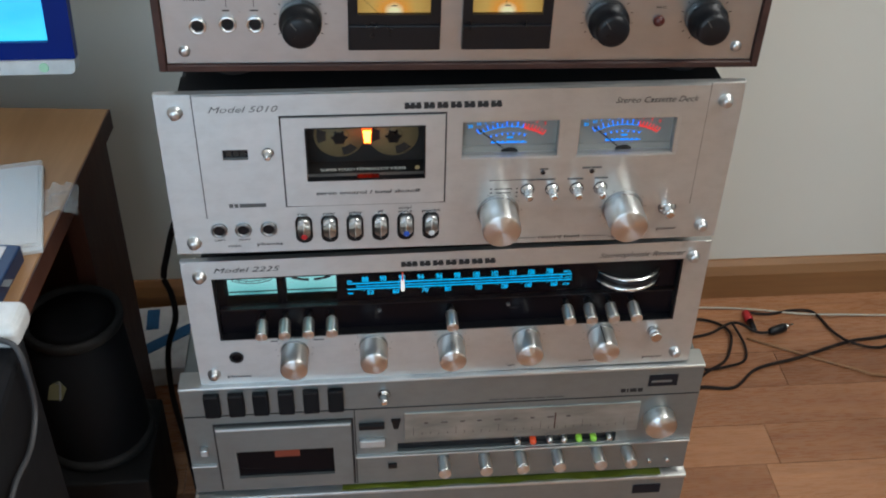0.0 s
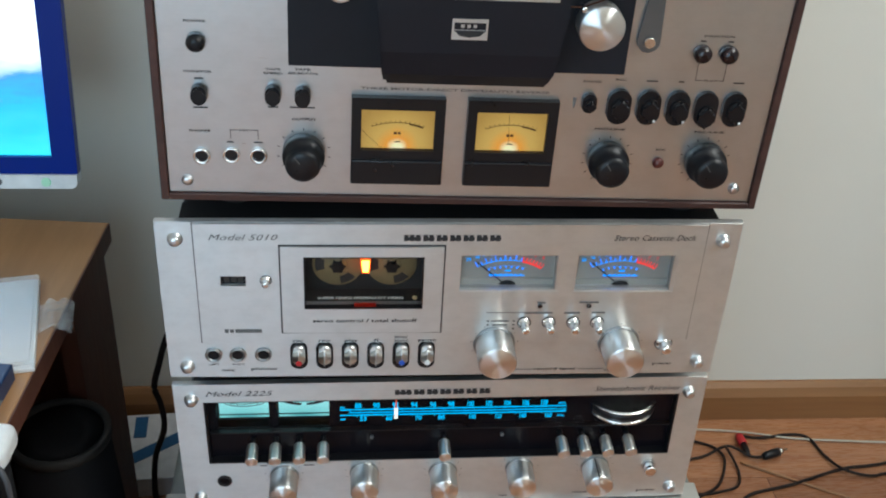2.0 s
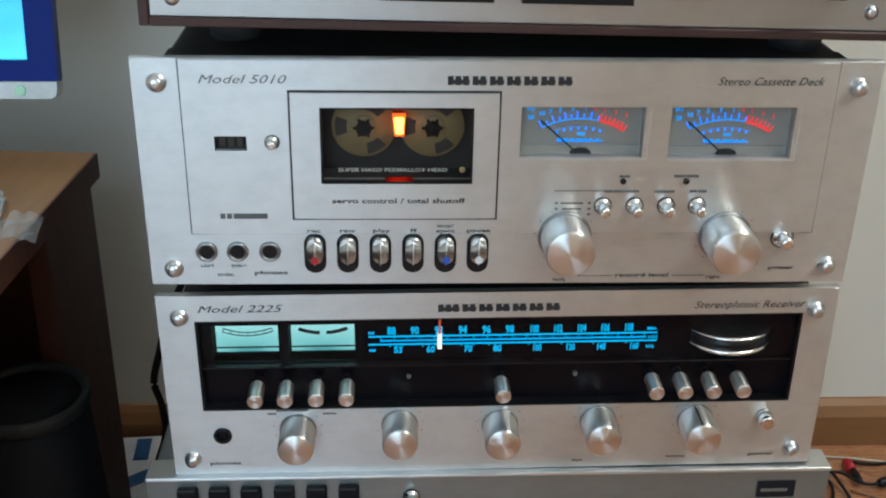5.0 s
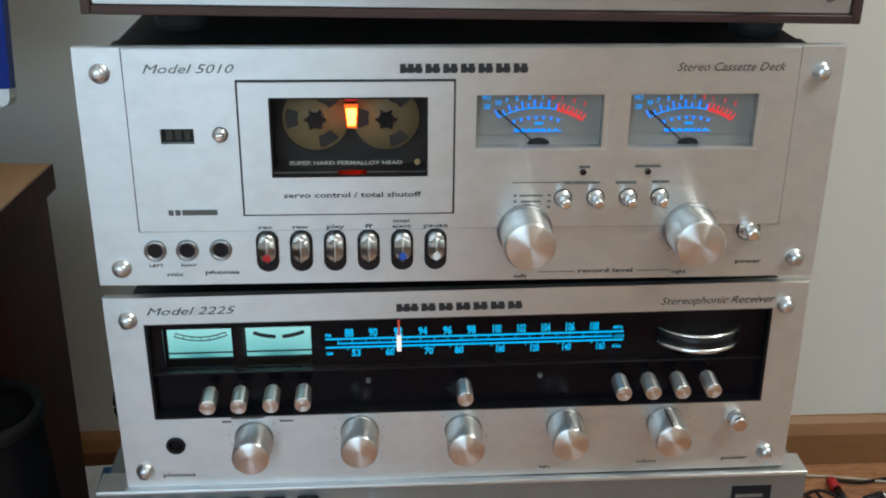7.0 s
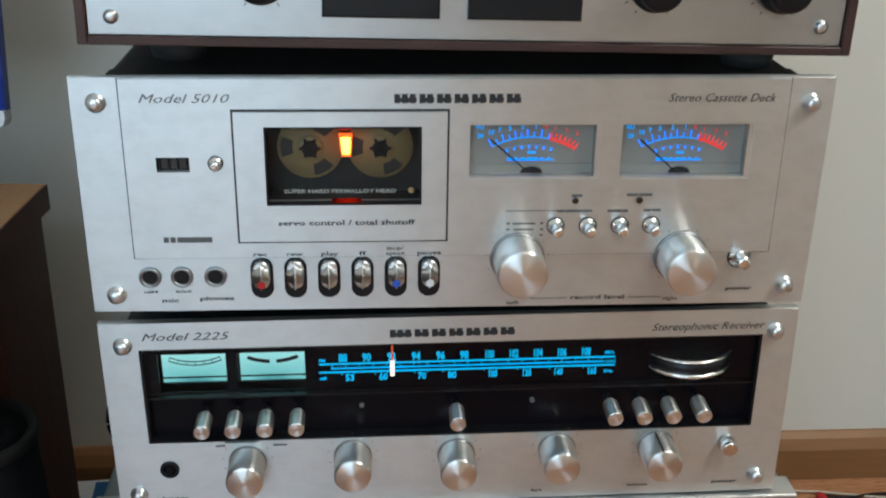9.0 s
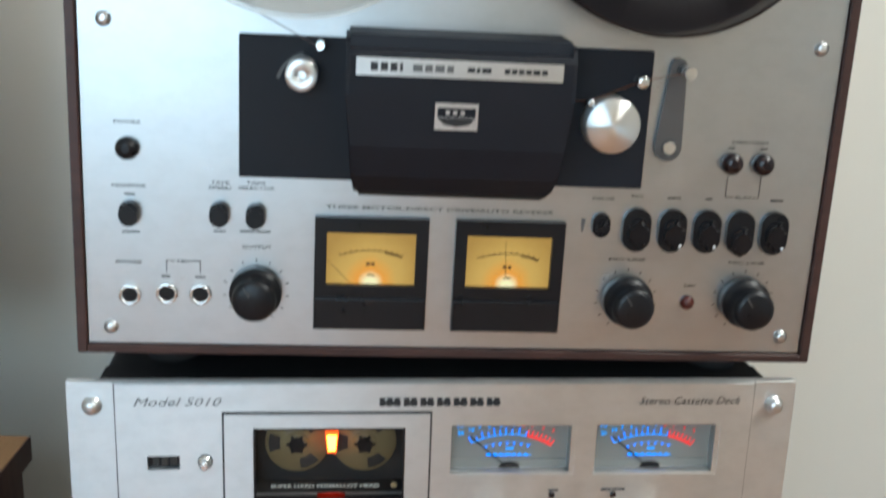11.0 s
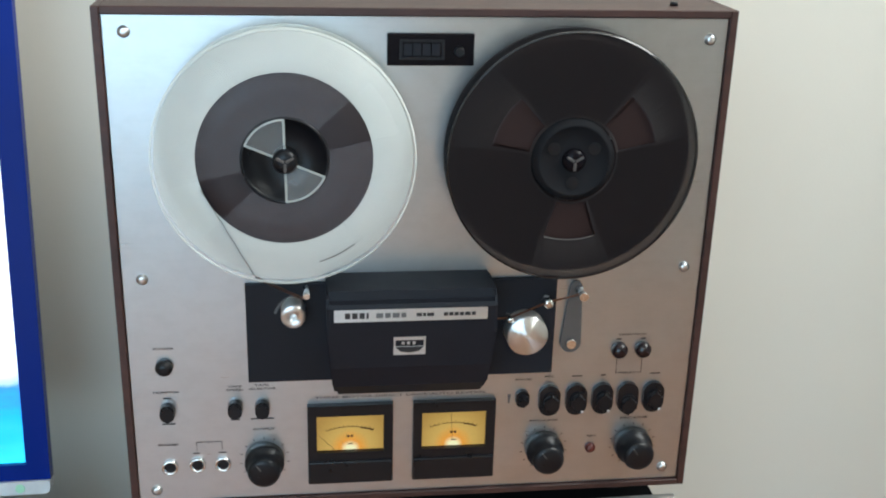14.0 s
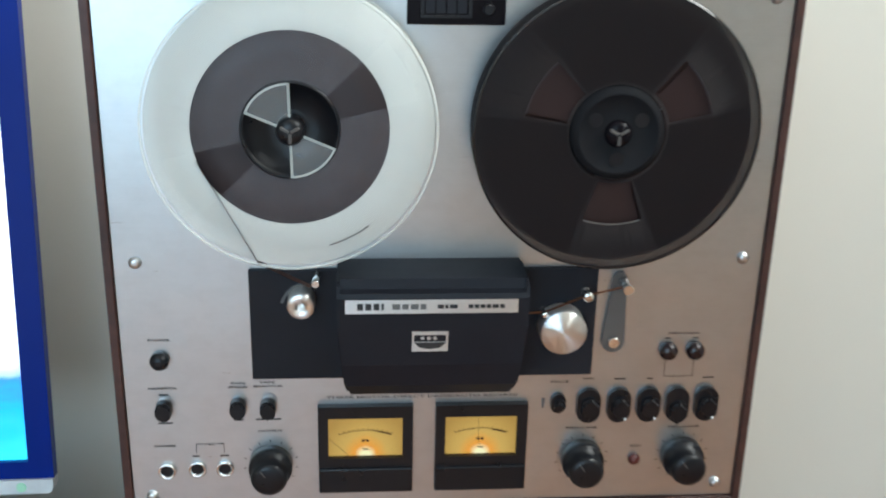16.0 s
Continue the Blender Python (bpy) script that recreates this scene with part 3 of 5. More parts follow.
    part("logo", stems(bmesh.new(), -0.0385, 0.0600, 0.0054, 0.0735, Y - 0.0003), INK, d, "black brand mark of wide strokes")
    letters("lettering", "Model 5010", -0.1835, 0.0605, 0.0052, INK_GREY, d, Y - 0.0003, 0.051, 0.35)
    letters("lettering", "Stereo Cassette Deck", 0.1205, 0.0605, 0.0050, INK, d, Y - 0.0003, 0.064, 0.35)
    part("mark", bars(bmesh.new(), -0.1755, -0.0250, 0.0034, (0.0030, 0.0030, 0.0205), Y - 0.0003, 0.3), INK_GREY, d)
    for words, x, w in (("rec", -0.1235, 0.008), ("rew", -0.1035, 0.0095), ("play", -0.083, 0.0105), ("ff", -0.0600, 0.0046), ("pause", -0.0250, 0.0145)):
        letters("lettering", words, x, -0.0345, 0.0026, INK, d, Y - 0.0003, w)
    letters("lettering", "stop/", -0.0435, -0.0310, 0.0022, INK, d, Y - 0.0003, 0.0105)
    letters("lettering", "eject", -0.0440, -0.0345, 0.0022, INK, d, Y - 0.0003, 0.0115)
    for words, x, z, h, w in (("LEFT", -0.1905, -0.0592, 0.0016, 0.0085), ("RIGHT", -0.1715, -0.0592, 0.0016, 0.0095), ("mic", -0.1805, -0.0655, 0.0026, 0.0100), ("phones", -0.1575, -0.0645, 0.0026, 0.0205), ("record level", 0.0710, -0.0672, 0.0028, 0.0340), ("power", 0.1695, -0.0622, 0.0026, 0.0165), ("right", 0.1300, -0.0685, 0.0022, 0.0090), ("left", 0.0310, -0.0700, 0.0022, 0.0080)):
        letters("lettering", words, x, z, h, INK, d, -0.0004, w)
    for a, b in ((0.046, 0.069), (0.108, 0.129)):
        rule(d, a, b, -0.0665, -0.0661, -0.0002)
    rule(d, 0.028, 0.064, -0.0070, -0.0065, Y - 0.0001)
    for k in range(3):
        for x in (0.0290, 0.0495):
            rule(d, x, x + 0.0018, -0.0155 - 0.0038 * k, -0.0143 - 0.0038 * k, Y - 0.0001)
        rule(d, 0.0325 + 0.001 * k, 0.0465 - 0.001 * k, -0.0155 - 0.0038 * k, -0.0145 - 0.0038 * k, Y - 0.0001)
    for x, z, w in ((0.0590, -0.0078, (0.0050, 0.0145, 0.0010)), (0.0900, -0.0080, (0.0125,)), (0.1120, -0.0078, (0.0045, 0.0055)), (0.0675, 0.0020, (0.0065,)), (0.1010, 0.0022, (0.0070, 0.0080))):
        caption(d, x, z, 0.0016, w, Y - 0.0003)

    # sockets, piano keys
    for x in (-0.1860, -0.1670, -0.1470):
        jack(d, x, -0.0483, 0.0066, 0.0, STEEL)
    dots = (RED, None, None, None, KEY_BLUE, WHITE_PL)
    for k in range(6):
        x = -0.1190 + 0.0203 * k
        key = part("key_slot", prism(bmesh.new(), stadium(x, -0.0497, 0.0136, 0.0268), -0.0012, 0.0), BLACK, d, "black key slot")
        bm = prism(bmesh.new(), stadium(x + 0.0002, -0.0455, 0.0098, 0.0172), -0.010, -0.0012)
        bmesh.ops.bevel(bm, geom=[e for e in bm.edges if all(v.co.y < -0.009 for v in e.verts)], offset=0.0026, segments=4, affect="EDGES")
        for f in bm.faces:
            f.smooth = True
        part("key", bm, SATIN, key, "satin metal key lever")
        if dots[k]:
            part("dot", lathe(bmesh.new(), [(0.0026, -0.0101), (0.0022, -0.0104)], 16, Matrix.Translation((x + 0.0002, 0, -0.0505))), dots[k], key, "coloured key dot")

    # lit level meters
    for n, (a, b, lo, hi) in enumerate(vus):
        vu = part("level_meter", box(bmesh.new(), a - 0.001, b + 0.001, 0.0070, 0.0085, lo - 0.001, hi + 0.001), MIRROR_GREY, d, "level meter with blue and red lit scale")
        bm = frame_plate(bmesh.new(), (a, b, lo, hi), [(a + 0.0012, b - 0.0030, lo + 0.001, hi - 0.001)], -0.0020, 0.0070)
        part("bezel", bm, ALU, vu)
        bm = box(bmesh.new(), a + 0.001, b - 0.003, 0.0058, 0.0068, lo, lo + 0.0065)
        part("lower_mask", bm, MIRROR_GREY, vu)
        cx, cz, yy = a + 0.0385, lo - 0.0269, 0.0064
        bm = arc_strip(bmesh.new(), cx, cz, 0.0496, 0.0503, -27.8, 11.7, yy)
        for i, ang in enumerate((-27.8, -23.4, -19, -14.6, -10.6, -6.6, -2.6, 1.8, 6.6, 11.7)):
            hub_marks(bm, cx, cz, 0.0501, 0.0548 if i % 2 == 0 else 0.0530, ang, ang + 0.01, 2, yy, 0.00035)
        arc_strip(bm, cx, cz, 0.0450, 0.0452, -23, 19, yy)
        for i in range(7):
            hub_marks(bm, cx, cz, 0.0430, 0.0446, -19 + 5.8 * i, -19 + 5.8 * i + 0.01, 2, yy, 0.0006)
        box(bm, a + 0.0245, a + 0.0525, yy - 0.0002, yy, lo + 0.0086, lo + 0.0094)
        for i, w in enumerate((0.004, 0.003, 0.003, 0.004, 0.003, 0.002, 0.002)):
            box(bm, a + 0.0245 + 0.004 * i, a + 0.0245 + 0.004 * i + w * 0.8, yy - 0.0002, yy, lo + 0.0086, lo + 0.0104)
        box(bm, a + 0.0365, a + 0.0415, yy - 0.0002, yy, lo + 0.0128, lo + 0.0144)
        part("blue_scale", bm, SCALE_BLUE, vu, "blue lit meter scale")
        for words, x, z in (("VU", 0.0050, 0.0282), ("20", 0.0060, 0.0228), ("10", 0.0125, 0.0250), ("7", 0.0185, 0.0264), ("5", 0.0245, 0.0274), ("3", 0.0320, 0.0281), ("1", 0.0400, 0.0284)):
            letters("figure", words, a + x, lo + z, 0.0027, SCALE_BLUE, vu, yy - 0.0002)
        bm = arc_strip(bmesh.new(), cx, cz, 0.0490, 0.0511, 13, 32, yy)
        for i in range(7):
            hub_marks(bm, cx, cz, 0.0502, 0.0542, 13 + 3.1 * i, 13 + 3.1 * i + 0.01, 2, yy, 0.0004)
        part("red_scale", bm, SCALE_RED, vu, "red lit overload scale")
        for words, x, z in (("0", 0.0460, 0.0282), ("1", 0.0515, 0.0274), ("3", 0.0585, 0.0260), ("5", 0.0650, 0.0242)):
            letters("figure", words, a + x, lo + z, 0.0025, SCALE_RED, vu, yy - 0.0002)
        bm = bmesh.new()
        p, q = Vector((cx - 0.0245, 0.0056, lo + 0.0220)), Vector((cx - 0.003, 0.0056, lo + 0.0030))
        s = (q - p).normalized().cross(Vector((0, 1, 0))) * 0.00045
        bm.faces.new([bm.verts.new(v) for v in (p - s, p + s, q + s, q - s)])
        part("needle", bm, INK, vu, "thin black needle")
        bm = bmesh.new()
        bm.faces.new([bm.verts.new((cx + 0.0006 + 0.0068 * math.cos(t), 0.0052, lo + 0.001 + 0.0042 * math.sin(t))) for t in [math.pi * i / 14 for i in range(15)]])
        part("needle_hub", bm, INK, vu)
        part("pane", box(bmesh.new(), a + 0.0012, b - 0.003, 0.0010, 0.0016, lo + 0.001, hi - 0.001), GLASS, vu).visible_shadow = False

    # switches and level knobs
    for x in (0.0700, 0.1090):
        part("lamp", lathe(bmesh.new(), [(0.0020, Y), (0.0020, Y - 0.0010), (0.0012, Y - 0.0016)], 16, Matrix.Translation((x, 0, -0.0004))), LED_OFF, d, "unlit red lamp")
    for x in (0.0588, 0.0785, 0.0982, 0.1175):
        mini_knob(d, x, -0.0166, Y, 0.0032, 0.013, "toggle")
    for x, turn in ((0.0365, -40), (0.1378, 35)):
        part("knob_scale", hub_marks(bmesh.new(), x, -0.0375, 0.0184, 0.0192, -140, 140, 11, Y - 0.0003, 0.0003), INK_GREY, d)
        knob(d, x, -0.0375, 0.0152, 0.029, KNOB, -0.0005, (0.0168, 0.004, STEEL), None, turn, "level_knob", "large spun aluminium record level knob")
    mini_knob(d, 0.1755, -0.0395, -0.0002, 0.0042, 0.012, "power_button")
    return d


cassette_deck()


# ---- receiver ----
def receiver():
    roll = -0.6
    d = thing("receiver", "silver stereo receiver with black window and cyan lit tuning dial", "receiver", pose(0, 0, 0.3675, 0, roll, 0))

    def zz(x, z):                    # tilts the print to fit the camera's view
        return z + 0.0052 * x

    hole = (-0.1975, 0.1990, -0.0175, 0.0510)
    part("faceplate", soften(frame_plate(bmesh.new(), (-0.2205, 0.2205, -0.0692, 0.0695), [hole], 0.0, 0.006), -0.2205, 0.2205, -0.0692, 0.0695, 0.0), ALU, d, "satin aluminium faceplate")
    part("case", cover_box(-0.205, 0.205, 0.006, 0.31, -0.066, 0.066, 0.075), CASE, d, "black metal cover")
    for x in (-0.16, 0.16):
        for y in (0.05, 0.26):
            part("foot", lathe(bmesh.new(), [(0.013, -0.0048), (0.015, 0.002)], 20, Matrix.Translation((x, y, -0.066)) @ Matrix.Rotation(radians(90), 4, "X")), RUBBER, d)
    for x, z in ((-0.2065, 0.0545), (0.2065, 0.0535), (-0.2075, -0.0560), (0.2060, -0.0565)):
        screw(d, x, z, 0.0046, 0.0, 0.006)
    part("window_panel", frame_plate(bmesh.new(), hole, [(x - 0.0215, x + 0.0215, 0.0152, 0.0428) for x in (-0.1670, -0.1170)], 0.0085, 0.0095), GLOSS, d, "glossy black dial window")
    for b in ((hole[0], hole[0] + 0.0015, hole[2] + 0.0012, hole[3] - 0.0012), (hole[1] - 0.0015, hole[1], hole[2] + 0.0012, hole[3] - 0.0012), (hole[0], hole[1], hole[2], hole[2] + 0.0012), (hole[0], hole[1], hole[3] - 0.0012, hole[3])):
        part("reveal", box(bmesh.new(), b[0], b[1], 0.0005, 0.0085, b[2], b[3]), BLACK, d)
    part("dial_ledge", box(bmesh.new(), hole[0] + 0.0015, hole[1] - 0.0015, 0.0035, 0.0085, 0.0130, 0.0142), BLACK, d)
    for n, x in enumerate((-0.1670, -0.1170)):
        m = part("tuning_meter", frame_plate(bmesh.new(), (x - 0.0230, x + 0.0230, 0.0142, 0.0409), [(x - 0.0213, x + 0.0213, 0.0160, 0.0394)], 0.0195, 0.0225), BLACK, d, "small teal lit tuning meter")
        part("face", box(bmesh.new(), -0.0213, 0.0213, 0.0, 0.001, 0.0, 0.0234), TEAL_FACE, m, "glowing teal meter face", pose(x, 0.0208, 0.0160))
        bm = bmesh.new()
        if n == 0:
            arc_strip(bm, x, 0.0712, -0.0400, -0.0408, -23, 23, 0.0205)
            arc_strip(bm, x, 0.0712, -0.0425, -0.0433, -23, 23, 0.0205)
            for i in range(7):
                hub_marks(bm, x, 0.0712, -0.0400, -0.0433, -23 + 46 * i / 6, -22.9 + 46 * i / 6, 2, 0.0205, 0.0002)
        else:
            arc_strip(bm, x, 0.0712, -0.0402, -0.0428, -23, -3, 0.0205)
            arc_strip(bm, x, 0.0712, -0.0402, -0.0428, 3, 23, 0.0205)
        box(bm, x - 0.0213, x + 0.0213, 0.0202, 0.0206, 0.0190, 0.0200)
        part("meter_print", bm, INK, m)

    # lit dial
    dial = part("dial_lines", bmesh.new(), DIAL_CYAN, d, "cyan lit frequency scale")
    bm = bmesh.new()
    Y = 0.0078
    for z, a, b, h in ((0.0328, -0.0865, 0.1055, 0.0012), (0.0296, -0.079, 0.0985, 0.0008), (0.0268, -0.0865, 0.1055, 0.0012)):
        box(bm, a, b, Y - 0.0002, Y, z, z + h)
    for i in range(101):
        x = -0.0785 + i * 0.00175
        box(bm, x, x + 0.0006, Y - 0.0002, Y, 0.0296, 0.0310 if i % 5 else 0.0326)
    for x in (-0.0665, -0.045, -0.0195, -0.001, 0.0255, 0.0475, 0.0685, 0.0905):
        for i in range(3):
            box(bm, x - 0.006 + i * 0.004, x - 0.0054 + i * 0.004, Y - 0.0002, Y, 0.0253, 0.0268)
    bm.to_mesh(dial.data)
    bm.free()
    for words, x in zip(("88", "90", "92", "94", "96", "98", "100", "102", "104", "106", "108"), (-0.0712, -0.0560, -0.0400, -0.0243, -0.0085, 0.0068, 0.0226, 0.0384, 0.0541, 0.0698, 0.0856)):
        letters("figure", words, x - 0.0028, 0.0350, 0.0056, DIAL_CYAN, d, Y - 0.0002, 0.0056)
    for words, x in zip(("53", "60", "70", "80", "100", "120", "140", "160"), (-0.0672, -0.0455, -0.0206, -0.0010, 0.0250, 0.0473, 0.0680, 0.0902)):
        letters("figure", words, x - 0.0028, 0.0210, 0.0046, DIAL_CYAN, d, Y - 0.0002, 0.0056)
    for words, x, z in (("FM", -0.0865, 0.0350), ("AM", -0.0865, 0.0220), ("MHz", 0.0985, 0.0356), ("KHz", 0.0985, 0.0218), ("LOG", 0.0995, 0.0290)):
        letters("figure", words, x, z, 0.0022, DIAL_CYAN, d, Y - 0.0002)
    part("dial_pointer", box(bmesh.new(), -0.0410, -0.0382, Y - 0.0022, Y - 0.0010, 0.0245, 0.0358), POINTER, d, "bright white dial pointer")
    part("pointer_tip", box(bmesh.new(), -0.0402, -0.0390, Y - 0.0022, Y - 0.0010, 0.0358, 0.0470), POINTER_RED, d, "red tip of the dial pointer")
    pane = part("window_glass", box(bmesh.new(), hole[0] + 0.0015, hole[1] - 0.0015, 0.0030, 0.0034, 0.0142, hole[3] - 0.0012), GLASS, d)
    pane.visible_shadow = False

    # tuning wheel, lying flat in its slot
    T = Matrix.Translation((0.1555, 0.0235, 0.0300)) @ Matrix.Rotation(radians(90), 4, "X")
    wheel = part("tuning_wheel", lathe(bmesh.new(), [(0.027, -0.0045), (0.0308, -0.0040), (0.0308, 0.0040), (0.027, 0.0045)], 64, T), BLACK, d, "black tuning wheel with chrome rims")
    for y, h in ((-0.0068, 0.0030), (0.0042, 0.0018)):
        part("rim", lathe(bmesh.new(), [(0.028, y), (0.0312, y + 0.0002), (0.0316, y + h / 2), (0.0312, y + h - 0.0002), (0.028, y + h)], 64, T), CHROME, wheel, "chrome wheel rim")

    # small push levers in the window
    for x in (-0.1600, -0.1408, -0.1208, -0.1010, 0.1022, 0.1212, 0.1402, 0.1600, 0.0012):
        z = 0.0072 + 0.0030 * x
        k = part("push_lever", lathe(bmesh.new(), [(0.0045, 0.0), (0.0050, -0.0012), (0.0051, -0.0172), (0.0051, -0.0180), (0.0048, -0.0183), (0.0046, -0.0183), (0.0004, -0.0183)], 28), KNOB, d, "short aluminium push lever", pose(x, -0.001, z - 0.0042, 3, 0, 0))
        part("stem", lathe(bmesh.new(), [(0.0026, 0.012), (0.0026, 0.0)], 16), BLACK, k)
        part("caption", bars(bmesh.new(), x - 0.006, z + 0.0058, 0.0007, (0.012,), 0.0082), INK_GREY, d)
    for x in (-0.060, 0.052):
        part("pin", lathe(bmesh.new(), [(0.0016, 0.0085), (0.0016, 0.006)], 12, Matrix.Translation((x, 0, 0.003))), INK_GREY, d)

    # writing, jack, rotary knobs
    part("logo", stems(bmesh.new(), -0.0410, 0.0557, 0.0054, 0.0795, -0.0002), INK, d, "black brand mark of wide strokes")
    letters("lettering", "Model 2225", -0.1955, zz(-0.19, 0.0585), 0.0052, INK, d, -0.0003, 0.0545, 0.35)
    letters("lettering", "Stereophonic Receiver", 0.1255, zz(0.16, 0.0548), 0.0052, INK, d, -0.0003, 0.0735, 0.35)
    letters("lettering", "phones", -0.1965, zz(-0.19, -0.0602), 0.0027, INK, d, -0.0003, 0.0210)
    letters("lettering", "power", 0.1762, zz(0.18, -0.0632), 0.0027, INK, d, -0.0003, 0.0178)
    letters("lettering", "tape", 0.0525, -0.0640, 0.0022, INK, d, -0.0003, 0.0075)
    letters("lettering", "volume", 0.1180, -0.0625, 0.0022, INK, d, -0.0003, 0.0140)
    j = part("jack", lathe(bmesh.new(), [(0.0062, 0.0), (0.0062, -0.0012), (0.0050, -0.0014)], 28, Matrix.Translation((-0.1860, 0, -0.0372))), BLACK, d, "black headphone socket")
    part("hole", lathe(bmesh.new(), [(0.0042, -0.0015), (0.002, -0.0016)], 20, Matrix.Translation((-0.1860, 0, -0.0372))), GLOSS, j)
    for n, (x, z, turn) in enumerate(((-0.1352, -0.0318, 0), (-0.0665, -0.0295, 0), (0.0016, -0.0310, 0), (0.0686, -0.0290, 0), (0.1356, -0.0297, -8))):
        part("knob_scale", hub_marks(bmesh.new(), x, z, 0.0155, 0.0164, -140, 140, 11, -0.0003, 0.0003), INK_GREY, d)
        knob(d, x, z - 0.0016, 0.0118, 0.025, KNOB, 0.0, (0.0124, 0.0022, STEEL), INK if n == 4 else None, turn, "rotary_knob", "spun aluminium rotary knob")
    for x, z, w in ((-0.155, -0.0210, (0.006,)), (-0.149, -0.0185, (0.0085, 0.012)), (-0.118, -0.0215, (0.009,))):
        caption(d, x, z, 0.0012, w, -0.0002)
    k = part("power_button", lathe(bmesh.new(), [(0.0052, 0), (0.0052, -0.009), (0.0046, -0.010)], 24), CHROME, d, "round chrome power button", pose(0.1835, 0, -0.0300))
    part("collar", lathe(bmesh.new(), [(0.0064, 0), (0.0064, -0.0012)], 24), ALU_WARM, k)
    return d


receiver()


# ---- reel to reel deck ----
def tape_reel(x, z, dark):
    """A seven inch reel standing on its spindle in front of the panel."""
    label = "dark smoky tape reel wound full with tape" if dark else "milky clear tape reel half wound with tape"
    r = thing("tape_reel", label, "tape reel", DECK @ pose(x, -0.012, z), "reels on the tape deck")
    R, hub = 0.0885, 0.030
    thick = 0.0185

    def flange(y, mat, name, turn):
        bm = bmesh.new()
        n = 96
        rings = []
        holes = 3
        # flange with three open wedge windows near the hub
        radii = (hub, 0.032, 0.0585, R - 0.001, R) if dark else (hub, 0.036, 0.078, R - 0.001, R)
        for k, rad in enumerate(radii):
            rings.append([bm.verts.new((rad * math.cos(2 * math.pi * i / n + turn), y, rad * math.sin(2 * math.pi * i / n + turn))) for i in range(n)])
        for k in range(len(radii) - 1):
            for i in range(n):
                if k == 1 and dark and (i * holes / n) % 1 < 0.30:
                    continue
                around = math.degrees(2 * math.pi * i / n + turn) % 180
                if k <= 1 and not dark and abs(around - 25) < 15:
                    continue
                bm.faces.new((rings[k][i], rings[k][(i + 1) % n], rings[k + 1][(i + 1) % n], rings[k + 1][i])).smooth = True
        bmesh.ops.solidify(bm, geom=list(bm.faces), thickness=0.0012)
        return part(name, bm, mat, r, "", None)

    front_mat, back_mat = (SMOKE, SMOKE) if dark else (FLANGE_THIN, FLANGE)
    flange(0.0, back_mat, "rear_flange", 0.3)
    flange(-thick, front_mat, "front_flange", 0.3 if not dark else radians(252))
    pack = 0.0835 if dark else 0.0595
    if not dark:
        bm = lathe(bmesh.new(), [(pack, -thick + 0.0016), (R - 0.002, -thick + 0.0016), (R - 0.002, -thick + 0.0028), (pack, -thick + 0.0028)], 96, cap=False)
        part("outer_ring", bm, FLANGE, r, "milky white outer part of the flange")
    part("tape_pack", lathe(bmesh.new(), [(pack, -0.002), (pack, -thick + 0.003), (pack - 0.0005, -thick + 0.0024), (pack * 0.75, -thick + 0.0026), (pack * 0.6, -thick + 0.0024), (hub, -thick + 0.0024)], 96, cap=False), TAPE_DK if dark else TAPE, r, "wound magnetic tape")
    if dark:
        part("rim", lathe(bmesh.new(), [(R - 0.0008, -thick - 0.0014), (R + 0.0005, -thick - 0.0008), (R + 0.0004, -thick + 0.0004), (R - 0.001, -thick + 0.001)], 96, cap=False), SHINE, r, "glossy black reel rim")
        h = part("hub", lathe(bmesh.new(), [(0.0300, -0.001), (0.0290, -thick - 0.0004), (0.0262, -thick - 0.0016), (0.0252, -thick - 0.0030), (0.0240, -thick - 0.0028), (0.0230, -thick - 0.0008), (0.0110, -thick - 0.0006)], 64), BLACK_MATT, r, "black reel hub with three holes")
        for k in range(3):
            a = radians(30 + 120 * k)
            part("hole", lathe(bmesh.new(), [(0.0046, -thick - 0.0012), (0.0041, -thick - 0.0008)], 20, Matrix.Translation((0.0165 * math.cos(a), 0, 0.0165 * math.sin(a)))), BLACK, h)
            # the bottom strip is grey to paint a reflection, the others stay tape brown
            part("window_edge", arc_strip(bmesh.new(), 0, 0, 0.0578, 0.0590, 162 + 120 * k, 198 + 120 * k, -thick - 0.0015, 10), ARM if k == 0 else TAPE, r, "strip along a flange window edge, pale at the bottom for a glint")
            part("window_edge", hub_marks(bmesh.new(), 0, 0, 0.034, 0.0585, 162 + 120 * k, 162.01 + 120 * k, 2, -thick - 0.0015, 0.0004), TAPE, r)
    else:
        part("printed_line", arc_strip(bmesh.new(), 0.0, 0.0, 0.0752, 0.0760, 142, 163, -thick - 0.0014, 10), INK_GREY, r, "short dark line printed on the flange")
        part("rim", lathe(bmesh.new(), [(R - 0.0009, -thick - 0.0010), (R + 0.0004, -thick - 0.0004), (R + 0.0004, -thick + 0.0008), (R - 0.001, -thick + 0.0012)], 96, cap=False), FLANGE, r, "milky reel rim")
        part("hub", lathe(bmesh.new(), [(0.0300, -0.001), (0.0300, -thick + 0.0005), (0.0285, -thick - 0.0005), (0.0280, -thick + 0.006), (0.0110, -thick + 0.007)], 64), BLACK, r, "black open reel hub")
        for k in range(2):
            a0 = -67 + 180 * k
            bm = bmesh.new()
            arc_strip(bm, 0, 0, 0.007, 0.0290, a0, a0 + 66, -thick - 0.0002, 12)
            w = part("hub_web", bm, CLEAR_WEB, r, "clear plastic hub web")
            bm = arc_strip(bmesh.new(), 0, 0, 0.0278, 0.0292, a0, a0 + 66, -thick - 0.0010, 12)
